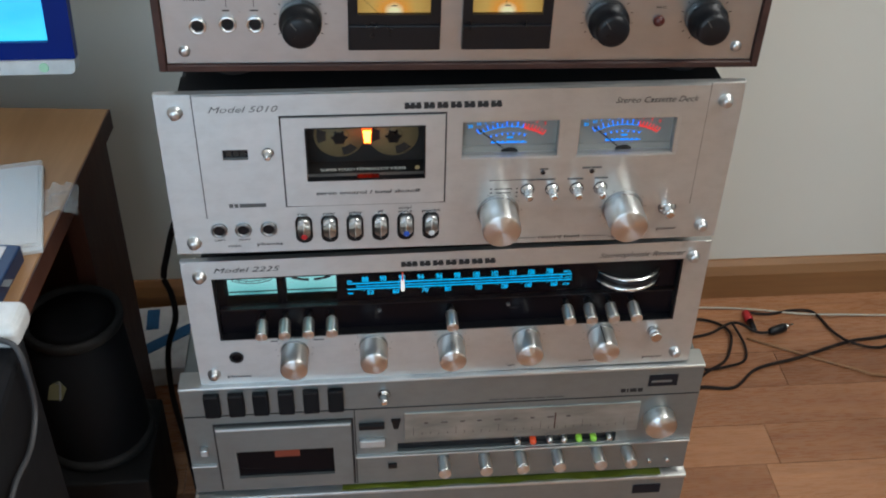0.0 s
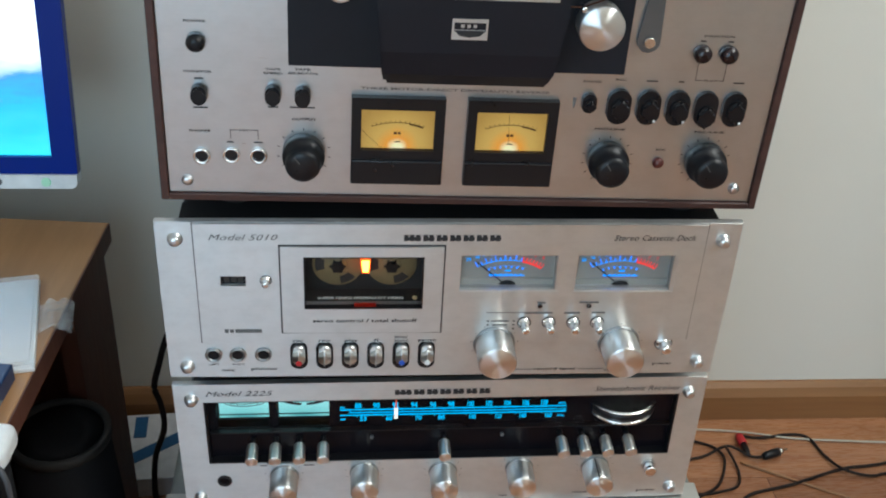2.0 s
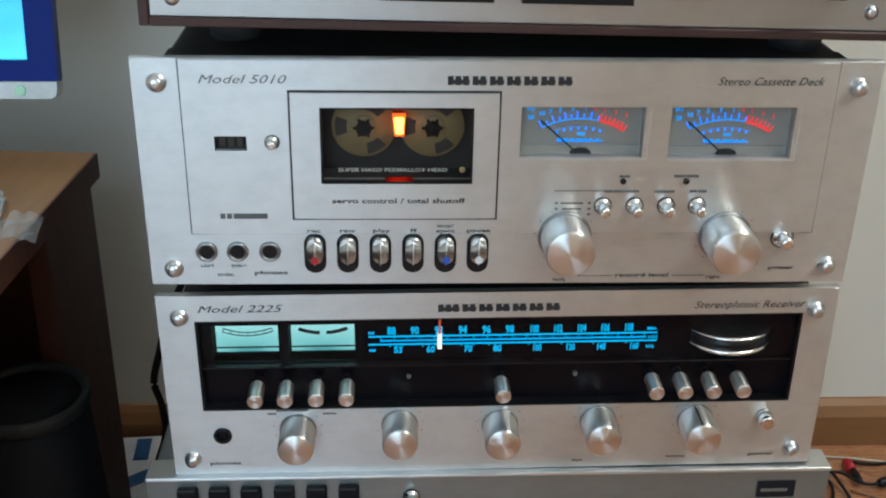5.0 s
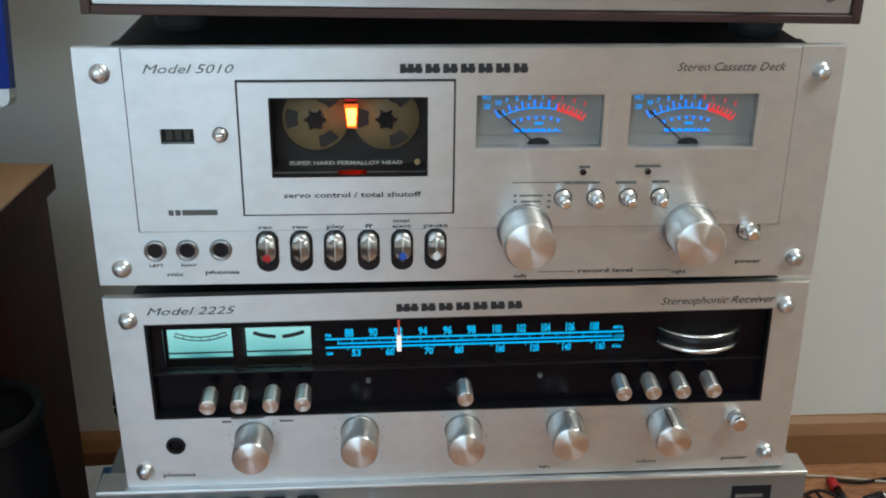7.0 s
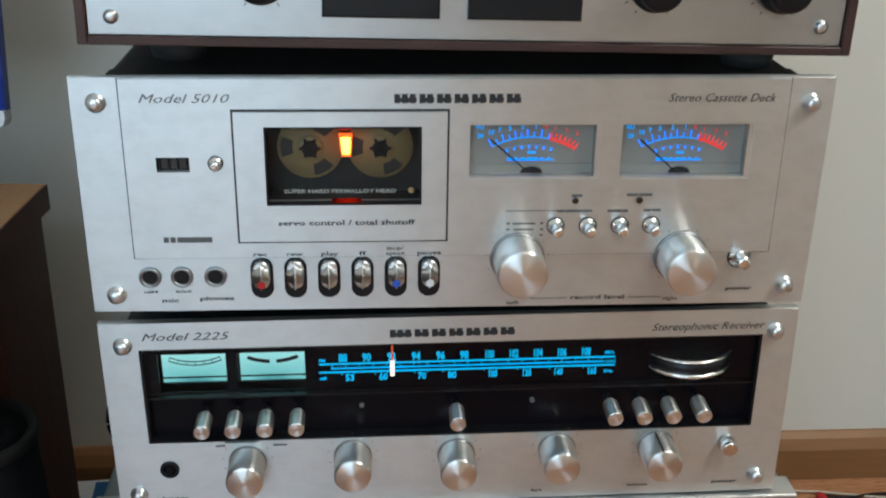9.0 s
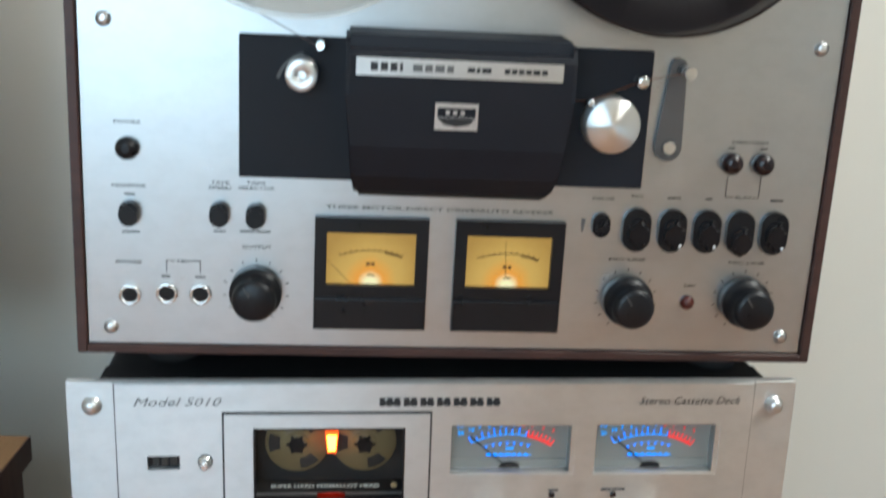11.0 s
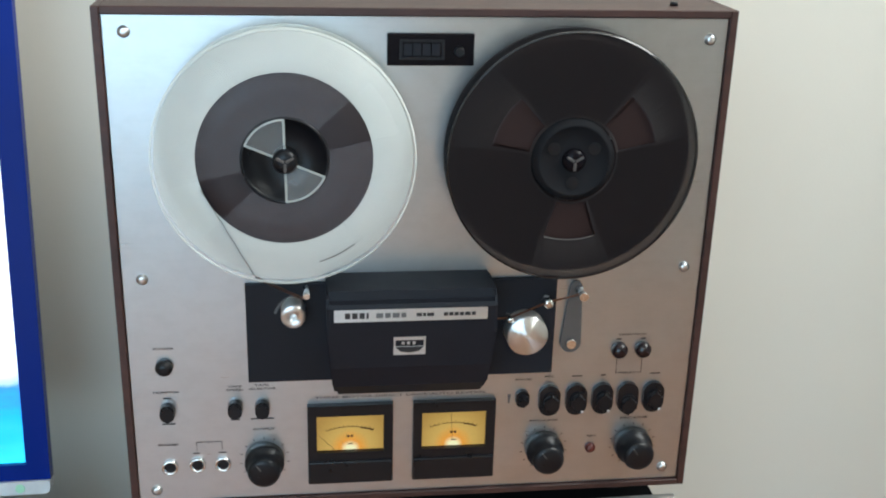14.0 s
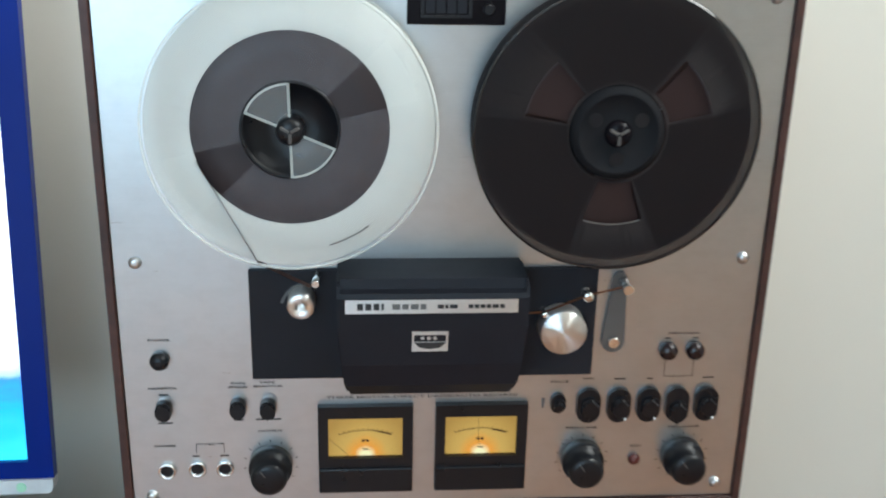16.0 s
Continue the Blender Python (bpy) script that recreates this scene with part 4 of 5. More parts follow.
            for a in (a0, a0 + 66):
                hub_marks(bm, 0, 0, 0.004, 0.0290, a, a + 0.01, 2, -thick - 0.0010, 0.0008)
            part("web_edge", bm, FLANGE, w)
    sp = part("spindle", lathe(bmesh.new(), [(0.0085, -0.001), (0.0085, -thick - 0.002), (0.0070, -thick - 0.0045), (0.0030, -thick - 0.0055)], 32), BLACK if not dark else GLOSS, r, "reel spindle cap")
    for k in range(3):
        part("spindle_blade", box(bmesh.new(), -0.0010, 0.0010, -thick - 0.0060, -thick - 0.0030, 0.0005, 0.0066, 0.0004, 1), ARM, sp, "", pose(0, 0, 0, 0, 60 + 120 * k, 0))
    return r


DECK = pose(0.0065, 0.004, 0.6195, 0, 0.85, 0)


def rocker(parent, x, z, w, h, depth=0.010, tilt=0.0, dot=None):
    """A black piano key in an oval bezel."""
    k = part("key", prism(bmesh.new(), stadium(x, z, w, h), -0.004, 0.0), BLACK, parent, "glossy black oval key")
    bm = prism(bmesh.new(), stadium(0, 0, w * 0.72, h * 0.66), -depth, -0.003)
    bmesh.ops.bevel(bm, geom=[e for e in bm.edges if all(v.co.y < -depth + 0.0005 for v in e.verts)], offset=0.0022, segments=3, affect="EDGES")
    part("lever", bm, BLACK, k, "", pose(x + w * 0.05, 0, z - h * 0.04 - tilt, 5, 0, 0))
    if dot:
        part("dot", lathe(bmesh.new(), [(0.0011, -depth - 0.0012), (0.0008, -depth - 0.0018)], 12, Matrix.Translation((x + w * 0.22, 0, z - h * 0.30))), dot, k, "small dot on the key")
    return k


def reel_deck():
    d = thing("reel_tape_deck", "reel to reel tape deck in walnut case with warm meters", "tape deck", DECK)
    # veneered case: four boards and a back
    for name, b in (("side_board", (-0.2200, -0.2145, -0.003, 0.225, -0.0150, 0.3690)), ("side_board", (0.2145, 0.2200, -0.003, 0.225, -0.0150, 0.3690)), ("top_board", (-0.2145, 0.2145, -0.003, 0.225, 0.3635, 0.3690)), ("bottom_board", (-0.2145, 0.2145, -0.003, 0.225, -0.0150, -0.0100))):
        part(name, box(bmesh.new(), *b, 0.0006, 1), VENEER, d, "walnut veneered board")
    part("back_board", box(bmesh.new(), -0.2145, 0.2145, 0.219, 0.224, -0.0100, 0.3635), BLACK_MATT, d)
    part("faceplate", box(bmesh.new(), -0.2142, 0.2142, 0.0, 0.005, -0.0098, 0.3633, 0.0005, 1), ALU_WARM, d, "satin aluminium front panel")
    for x in (-0.17, 0.17):
        for y in (0.03, 0.19):
            part("foot", lathe(bmesh.new(), [(0.015, -0.0125), (0.018, -0.001)], 20, Matrix.Translation((x, y, -0.015)) @ Matrix.Rotation(radians(90), 4, "X")), RUBBER, d, "black rubber foot")
    for x, z in ((-0.2000, 0.3520), (0.2020, 0.3485), (-0.2000, 0.1758), (0.2010, 0.1765), (-0.2010, 0.0005), (0.2010, 0.0012)):
        screw(d, x, z, 0.0033, 0.0, 0.003)
    part("case_screw", lathe(bmesh.new(), [(0.003, 0.0), (0.0025, -0.003)], 14, Matrix.Translation((0.180, 0.02, 0.369)) @ Matrix.Rotation(radians(-90), 4, "X")), BLACK, d, "small dark case screw")

    # tape counter
    c = part("counter", box(bmesh.new(), -0.0265, 0.0335, -0.004, 0.0, 0.3302, 0.3522, 0.0008), GLOSS, d, "black four-digit tape counter")
    part("counter_window", frame_plate(bmesh.new(), (-0.018, 0.013, 0.3345, 0.3482), [(-0.016, 0.011, 0.3362, 0.3465)], -0.0046, -0.004), BLACK, c)
    for k in range(4):
        part("digit_wheel", box(bmesh.new(), -0.0150 + 0.0064 * k, -0.0096 + 0.0064 * k, -0.0043, -0.0040, 0.3372, 0.3455), HEADBLK, c)
    part("reset_button", lathe(bmesh.new(), [(0.0035, -0.004), (0.0035, -0.008), (0.0028, -0.0088)], 20, Matrix.Translation((0.0228, 0, 0.3402))), BLACK, c)

    # head block
    hb = part("head_block", box(bmesh.new(), -0.1280, 0.1030, -0.004, 0.0, 0.0920, 0.1713, 0.0008), HEADBLK, d, "black head block plate")
    prof = [(0.0, 0.0850), (-0.012, 0.0856), (-0.024, 0.0905), (-0.0325, 0.1010), (-0.0368, 0.1180), (-0.0395, 0.1450), (-0.0410, 0.1660), (-0.0395, 0.1690), (-0.034, 0.1700), (-0.033, 0.1765), (0.0, 0.1775)]
    bm = bmesh.new()
    ends = []
    for side in (-1, 1):
        ring = []
        for y, z in prof:
            w = 0.0610 if z > 0.14 else 0.0610 - 0.0085 * ((0.14 - z) / 0.059) ** 2
            ring.append(bm.verts.new((-0.0093 + side * w, y, z)))
        ends.append(ring)
        bm.faces.new(ring)
    for k in range(len(prof)):
        bm.faces.new((ends[0][k], ends[0][(k + 1) % len(prof)], ends[1][(k + 1) % len(prof)], ends[1][k]))
    bmesh.ops.bevel(bm, geom=[e for e in bm.edges if len({v.co.x > 0 for v in e.verts}) == 1 and min(v.co.y for v in e.verts) < -0.01], offset=0.0022, segments=2, affect="EDGES")
    cover = part("head_cover", bm, HEADBLK, d, "black plastic head cover with a silver strip")
    part("silver_strip", box(bmesh.new(), -0.0650, 0.0440, -0.0412, -0.0398, 0.1562, 0.1655), ALU, cover, "silver name strip", pose(0, 0, 0))
    part("logo", bars(bmesh.new(), -0.0575, 0.1588, 0.0044, (0.0038, 0.0038, 0.0036, 0.0016), -0.0413, 0.3), INK, cover)
    caption(cover, -0.0070, 0.1596, 0.0026, (0.0040, 0.0020, 0.0050), -0.0413, INK)
    caption(cover, 0.0125, 0.1596, 0.0026, (0.0030, 0.0030, 0.0030, 0.0030, 0.0040, 0.0030), -0.0413, INK)
    part("grey_print", bars(bmesh.new(), -0.0355, 0.1591, 0.0036, (0.0050, 0.0040, 0.0050, 0.0035), -0.0413, 0.35), INK_GREY, cover)
    badge = part("badge", frame_plate(bmesh.new(), (-0.0115, 0.0115, -0.0072, 0.0072), [(-0.0102, 0.0102, -0.0004, 0.0048)], -0.0012, 0.0006), ALU, cover, "square silver badge", pose(-0.0113, -0.0382, 0.1358, 5, 0, 0))
    part("badge_mark", prism(bmesh.new(), [(-0.0102, -0.0006), (0.0102, -0.0006), (0.0065, -0.0042), (0.0, -0.0054), (-0.0065, -0.0042)], -0.0016, -0.0010), INK, badge)
    part("badge_dots", bars(bmesh.new(), -0.0058, 0.0010, 0.0022, (0.0022, 0.0022, 0.0022), -0.0004, 0.8), ALU, badge)

    # tape guides, roller, capstan
    part("tape_roller", lathe(bmesh.new(), [(0.0088, -0.004), (0.0088, -0.0195), (0.0082, -0.0202), (0.0026, -0.0203), (0.0022, -0.0150)], 36, Matrix.Translation((-0.0936, 0, 0.1520))), KNOB, d, "turned aluminium tape roller")
    bm = lathe(bmesh.new(), [(0.0028, -0.004), (0.0028, -0.020), (0.0022, -0.021)], 18, Matrix.Translation((-0.0838, 0, 0.1680)))
    part("guide_pin", bm, CHROME, d, "chrome tape guide pin")
    part("slot", arc_strip(bmesh.new(), -0.088, 0.143, 0.0185, 0.0205, -75, -15, -0.0043), INK_GREY, hb)
    part("capstan_knob", lathe(bmesh.new(), [(0.0157, -0.004), (0.0157, -0.0180), (0.0150, -0.0190), (0.0006, -0.0193)], 56, Matrix.Translation((0.0790, 0, 0.1306))), KNOB, d, "large spun aluminium pinch roller cap")
    for x, z, r in ((0.0945, 0.1552, 0.0034), (0.0660, 0.1425, 0.0022)):
        part("tape_guide", lathe(bmesh.new(), [(r, -0.003), (r, -0.006), (r * 0.6, -0.007), (r * 0.6, -0.013), (r * 1.05, -0.0135), (r * 1.05, -0.0165), (r * 0.5, -0.017)], 20, Matrix.Translation((x, 0, z))), CHROME, d, "chrome tape guide")
    arm = part("tension_arm", prism(bmesh.new(), [(0.0045 * math.cos(t), 0.003 + 0.0045 * math.sin(t)) for t in [math.pi * i / 8 for i in range(9)]] + [(0.0080 * math.cos(t), -0.0435 + 0.0080 * math.sin(t)) for t in [math.pi + math.pi * i / 12 for i in range(13)]], -0.004, -0.0005), ARM, d, "grey metal tension arm", pose(0.1178, 0, 0.1605, 0, 2, 0))
    part("pivot", lathe(bmesh.new(), [(0.0042, -0.004), (0.0036, -0.007)], 20, Matrix.Translation((0, 0, -0.0435))), CHROME, arm)
    part("guide_post", lathe(bmesh.new(), [(0.0034, -0.004), (0.0030, -0.008), (0.0024, -0.0085), (0.0024, -0.017), (0.0036, -0.0175), (0.0034, -0.020)], 20, Matrix.Translation((0.002, 0, 0.001))), CHROME, arm, "chrome guide post")

    # level meters
    for a, b in ((-0.0850, -0.0195), (-0.0040, 0.0603)):
        cx = (a + b) / 2
        m = part("level_meter", frame_plate(bmesh.new(), (a, b, 0.0030, 0.0705), [(a + 0.0070, b - 0.0072, 0.0300, 0.0615)], -0.0055, 0.0), BLACK, d, "black framed level meter with a warm lit face")
        bm = box(bmesh.new(), a + 0.0004, b - 0.0004, -0.0074, -0.0040, 0.0032, 0.0228, 0.0012)
        part("lower_lip", bm, BLACK, m)
        part("face", box(bmesh.new(), -0.0262, 0.0262, 0.0, 0.001, 0.0, 0.0313), WARM_FACE, m, "glowing amber meter face", pose(cx, -0.0014, 0.0300))
        bm = arc_strip(bmesh.new(), cx, 0.0, 0.0500, 0.0505, -21, 21, -0.0016)
        for i in range(12):
            hub_marks(bm, cx, 0.0, 0.0500, 0.0518, -21 + 3.8 * i, -20.9 + 3.8 * i, 2, -0.0016, 0.0002)
        arc_strip(bm, cx, 0.0, 0.0492, 0.0504, 9, 21, -0.0016)
        bars(bm, cx - 0.0028, 0.0412, 0.0018, (0.0022, 0.0020), -0.0016, 0.4)
        part("meter_print", bm, INK_BROWN, m)
        n0 = -44 if a < -0.05 else -3
        bm = hub_marks(bmesh.new(), cx, 0.0180, 0.0170, 0.0400, n0, n0 + 0.01, 2, -0.0020, 0.00013)
        part("needle", bm, INK_BROWN, m)
        bm = bmesh.new()
        bm.faces.new([bm.verts.new((cx + 0.0024 * math.cos(t), -0.0021, 0.0350 + 0.0010 * math.sin(t))) for t in [math.pi * i / 10 for i in range(11)]])
        part("needle_hub", bm, INK_BROWN, m)
        part("pane", box(bmesh.new(), a + 0.0070, b - 0.0072, -0.0046, -0.0040, 0.0300, 0.0615), GLASS, m).visible_shadow = False

    # push buttons, switches, sockets
    for x, z in ((-0.1890, 0.1060), (0.1560, 0.1085), (0.1748, 0.1085)):
        part("button" if x < 0 else "lamp", lathe(bmesh.new(), [(0.0064, 0), (0.0064, -0.004), (0.0050, -0.0066), (0.0020, -0.0078)], 28, Matrix.Translation((x, 0, z))), BLACK if x < 0 else LED_OFF, d, "round black button" if x < 0 else "dark round direction lamp")
    for x, z in ((-0.1886, 0.0690), (-0.1388, 0.0698), (-0.1186, 0.0692)):
        s = part("switch", prism(bmesh.new(), stadium(x, z, 0.0115, 0.0155), -0.0012, 0.0), STEEL, d, "black rocker switch")
        bm = prism(bmesh.new(), stadium(x, z + 0.0003, 0.0104, 0.0140), -0.0085, -0.0012)
        bmesh.ops.bevel(bm, geom=[e for e in bm.edges if all(v.co.y < -0.008 for v in e.verts)], offset=0.0016, segments=2, affect="EDGES")
        part("rocker", bm, BLACK, s)
    for x, z in ((-0.1898, 0.0203), (-0.1690, 0.0215), (-0.1500, 0.0213)):
        jack(d, x, z, 0.0062)
    rocker(d, 0.0815, 0.0695, 0.0105, 0.0145, 0.008)
    for k, x in enumerate((0.1030, 0.1245, 0.1455, 0.1660, 0.1868)):
        rocker(d, x, 0.0672, 0.0168, 0.0262, 0.0075, 0.004 if k == 3 else 0.0, (LED_OFF, WHITE_PL, WHITE_PL, None, WHITE_PL)[k])
    part("pause_mark", prism(bmesh.new(), [(0.0700, 0.0725), (0.0728, 0.0725), (0.0716, 0.0645), (0.0706, 0.0645)], -0.0004, -0.0001), INK_GREY, d)
    for x, z in ((-0.1182, 0.0242), (0.1012, 0.0238), (0.1738, 0.0243)):
        part("knob_scale", hub_marks(bmesh.new(), x, z, 0.0172, 0.0192, -150, 150, 13, -0.0003, 0.0003), INK, d)
        k = part("control_knob", lathe(bmesh.new(), [(0.0150, 0), (0.0150, -0.008), (0.0143, -0.0092), (0.0128, -0.0095), (0.0124, -0.020), (0.0114, -0.0222), (0.0090, -0.0231), (0.0005, -0.0233)], 44), BLACK, d, "black double control knob", pose(x, 0, z))
        part("pointer", box(bmesh.new(), -0.0004, 0.0004, -0.0238, -0.0230, 0.004, 0.0100), ARM, k, "", pose(0, 0, 0, 0, -35, 0))
    part("record_lamp", lathe(bmesh.new(), [(0.0042, 0), (0.0042, -0.0025), (0.0030, -0.0042), (0.0012, -0.0050)], 24, Matrix.Translation((0.1392, 0, 0.0225))), DEEP_RED, d, "small red record lamp")

    # writing
    for words, x, z, h, w in (("POWER", -0.1965, 0.1195, 0.0017, 0.0150), ("MONITOR", -0.1985, 0.0836, 0.0017, 0.0190), ("PHONES", -0.1975, 0.0390, 0.0017, 0.0145), ("MIC", -0.1632, 0.0400, 0.0017, 0.0075), ("TAPE", -0.1438, 0.0868, 0.0016, 0.0105), ("SPEED", -0.1452, 0.0838, 0.0016, 0.0130), ("TAPE", -0.1242, 0.0872, 0.0016, 0.0110), ("SELECTOR", -0.1285, 0.0842, 0.0016, 0.0205), ("OUTPUT", -0.1265, 0.0495, 0.0017, 0.0170), ("PAUSE", 0.0755, 0.0842, 0.0016, 0.0130), ("REC", 0.0985, 0.0862, 0.0016, 0.0075), ("DIRECTION", 0.1552, 0.1202, 0.0016, 0.0215), ("PLAY", 0.1612, 0.0872, 0.0016, 0.0100), ("REC", 0.1362, 0.0318, 0.0017, 0.0072), ("MIC-LINE", 0.0885, 0.0475, 0.0016, 0.0225), ("MIC-LINE", 0.1620, 0.0470, 0.0016, 0.0225)):
        letters("lettering", words, x, z, h, INK, d, -0.0003, w)
    letters("lettering", "THREE MOTOR-DIRECT DRIVE/AUTO REVERSE", -0.0790, 0.0745, 0.0020, INK_GREY, d, -0.0003, 0.1320)
    for x, z, w in ((-0.1935, 0.0572, (0.010,)), (-0.1425, 0.0588, (0.007,)), (-0.1275, 0.0590, (0.009, 0.008)), (0.1205, 0.0860, (0.008,)), (0.1435, 0.0860, (0.004,)), (0.1830, 0.0862, (0.008,)), (0.1535, 0.1168, (0.004,)), (0.1730, 0.1168, (0.004,)), (-0.1915, 0.0790, (0.006,)), (-0.1720, 0.0310, (0.005,)), (-0.1530, 0.0310, (0.006,))):
        caption(d, x, z, 0.0010, w, -0.0002, INK)
    for a, b, e, f in ((0.1550, 0.1554, 0.0880, 0.1010), (0.1752, 0.1756, 0.0880, 0.1010), (0.1550, 0.1605, 0.0878, 0.0882), (0.1720, 0.1756, 0.0878, 0.0882), (-0.1692, -0.1688, 0.0340, 0.0410), (-0.1502, -0.1498, 0.0340, 0.0410), (-0.1692, -0.1640, 0.0408, 0.0412), (-0.1550, -0.1498, 0.0408, 0.0412)):
        rule(d, a, b, e, f, -0.0001, INK)
    return d


reel_deck()
tape_reel(-0.0965, 0.2712, False)
tape_reel(0.1015, 0.2702, True)


def flat_tape(points, depth, name_label, material):
    """Tape threaded between the points (x, z), a thin ribbon standing out from the panel."""
    bm = bmesh.new()
    prev = None
    for x, z in points:
        pair = [bm.verts.new((x, y, z)) for y in depth]
        if prev:
            bm.faces.new((*prev, pair[1], pair[0]))
        prev = pair
    bmesh.ops.solidify(bm, geom=list(bm.faces), thickness=0.0007)
    ob = obj("tape_strand", bm, material, at=DECK)
    return tagged(ob, name_label, "tape")


flat_tape([(-0.1535, 0.2520), (-0.1409, 0.2294), (-0.1183, 0.1858), (-0.0862, 0.1690)], (-0.0300, -0.0238), "thin brown tape running from the clear reel to a guide pin", TAPE_THIN)
flat_tape([(0.1180, 0.1610), (0.0945, 0.1555), (0.0660, 0.1435), (0.0520, 0.1430)], (-0.0145, -0.0115), "thin brown tape running from the tension arm into the head cover", TAPE_LIT)


# ---- lower stack ----
def tuner_deck():
    d = thing("cassette_receiver", "grey metallic cassette receiver under the silver receiver", "cassette receiver", pose(0, -0.003, -0.0055, 0, -0.3, 0))
    L0, R0 = -0.2385, 0.2385
    part("case", box(bmesh.new(), L0 + 0.002, R0 - 0.002, 0.012, 0.33, 0.166, 0.2985, 0.002), ALU_GREY, d, "pale metal cover")
    part("front_panel", frame_plate(bmesh.new(), (L0, R0, 0.1625, 0.3015), [(-0.2125, -0.0865, 0.1665, 0.2540), (-0.045, 0.165, 0.2055, 0.2175)], 0.0, 0.013), ALU_GREY, d, "grey metal front panel")
    part("top_edge", box(bmesh.new(), L0, R0, -0.0025, 0.020, 0.3005, 0.3035, 0.001), ALU, d, "bright top edge strip")
    part("groove", box(bmesh.new(), L0 + 0.001, R0 - 0.001, -0.0006, 0.0002, 0.2655, 0.2664), INK, d)
    part("ledge", box(bmesh.new(), -0.0845, R0, -0.0035, 0.001, 0.2020, 0.2040, 0.0006), ALU, d, "bright horizontal ledge")
    part("ledge", box(bmesh.new(), L0, -0.2150, -0.0030, 0.001, 0.2000, 0.2020, 0.0006), ALU, d)
    for x in (-0.2105, -0.1890, -0.1672, -0.1445, -0.1222, -0.1000):
        k = part("key", box(bmesh.new(), x - 0.0070, x + 0.0070, -0.006, 0.001, 0.2685, 0.2945, 0.0014), BLACK_MATT, d, "black transport key")
        part("key_top", box(bmesh.new(), x - 0.0062, x + 0.0062, -0.0062, -0.002, 0.2935, 0.2958, 0.0008), BLACK, k)
    mini_knob(d, -0.0565, 0.2835, 0.0, 0.0034, 0.012, "small_knob")
    door = part("cassette_door", frame_plate(bmesh.new(), (-0.2115, -0.0875, 0.1675, 0.2530), [(-0.1950, -0.1050, 0.1840, 0.2205)], -0.004, 0.008), ALU_GREY, d, "grey cassette door with a dark window")
    part("pane", box(bmesh.new(), -0.1950, -0.1050, -0.0010, 0.0005, 0.1840, 0.2205), GLOSS, door, "dark cassette window")
    part("door_edge", box(bmesh.new(), -0.2110, -0.0880, -0.0052, -0.0035, 0.2495, 0.2522, 0.0006), ALU, door)
    part("tape_glow", box(bmesh.new(), -0.1600, -0.1370, -0.0016, -0.0009, 0.2090, 0.2180), DIM_RED, door, "dim red cassette glow")
    bm = frame_plate(bmesh.new(), (-0.2135, -0.0855, 0.1655, 0.2550), [(-0.2117, -0.0873, 0.1673, 0.2532)], -0.0010, 0.0)
    part("door_gap", bm, INK, d, "dark gap round the cassette door")
    part("groove", box(bmesh.new(), -0.0845, -0.0835, -0.0006, 0.0002, 0.1640, 0.2650), INK, d)
    part("eject_button", box(bmesh.new(), -0.2275, -0.2205, -0.006, 0.0, 0.2185, 0.2265, 0.001), ALU, d)
    for z0, z1, m in ((0.2420, 0.2480, BLACK), (0.2180, 0.2270, ALU)):
        part("slide_switch", box(bmesh.new(), -0.0805, -0.0565, -0.005, 0.0, z0, z1, 0.001), m, d)
    part("marker", prism(bmesh.new(), [(-0.0505, 0.2510), (-0.0415, 0.2510), (-0.0440, 0.2390), (-0.0480, 0.2390)], -0.002, 0.0), BLACK, d)
    part("socket", box(bmesh.new(), -0.0540, -0.0455, -0.002, 0.0, 0.1840, 0.1905, 0.0006), BLACK, d)
    part("dial_window", box(bmesh.new(), -0.0380, 0.1840, -0.0018, 0.0, 0.2210, 0.2585, 0.0006), SCALE_METAL, d, "silvery reflective tuning scale")
    part("display", box(bmesh.new(), -0.0445, 0.1645, 0.004, 0.006, 0.2055, 0.2175), BLACK, d, "dark strip under the scale")
    bm = bmesh.new()
    for i in range(26):
        box(bm, -0.030 + 0.008 * i, -0.0296 + 0.008 * i, -0.0021, -0.0017, 0.2290, 0.2330 if i % 5 else 0.2390)
    bars(bm, -0.020, 0.2440, 0.0020, (0.004, 0.006, 0.004, 0.004, 0.006, 0.004, 0.004, 0.006, 0.004), -0.0018, 6)
    part("scale_print", bm, INK_GREY, d)
    part("pointer", box(bmesh.new(), 0.1030, 0.1040, -0.0030, -0.0018, 0.2300, 0.2500), DEEP_RED, d)
    part("tuning_knob", lathe(bmesh.new(), [(0.0152, 0), (0.0150, -0.012), (0.0142, -0.0135), (0.0005, -0.0138)], 44, Matrix.Translation((0.2040, 0, 0.2340))), KNOB, d, "round aluminium tuning knob")
    part("badge", box(bmesh.new(), 0.1880, 0.2150, -0.0012, 0.0, 0.2780, 0.2915), HEADBLK, d, "dark badge")
    part("badge_print", bars(bmesh.new(), 0.1905, 0.2830, 0.0026, (0.0190,), -0.0013), ALU_GREY, d)
    part("brand_bars", bars(bmesh.new(), 0.1630, 0.2710, 0.0046, (0.0048, 0.0014, 0.0064, 0.0046), -0.0002, 0.25), INK, d)
    part("panel_print", bars(bmesh.new(), 0.0400, 0.2690, 0.0012, (0.010, 0.012, 0.015, 0.010, 0.016), -0.0002, 1.5), INK_GREY, d)
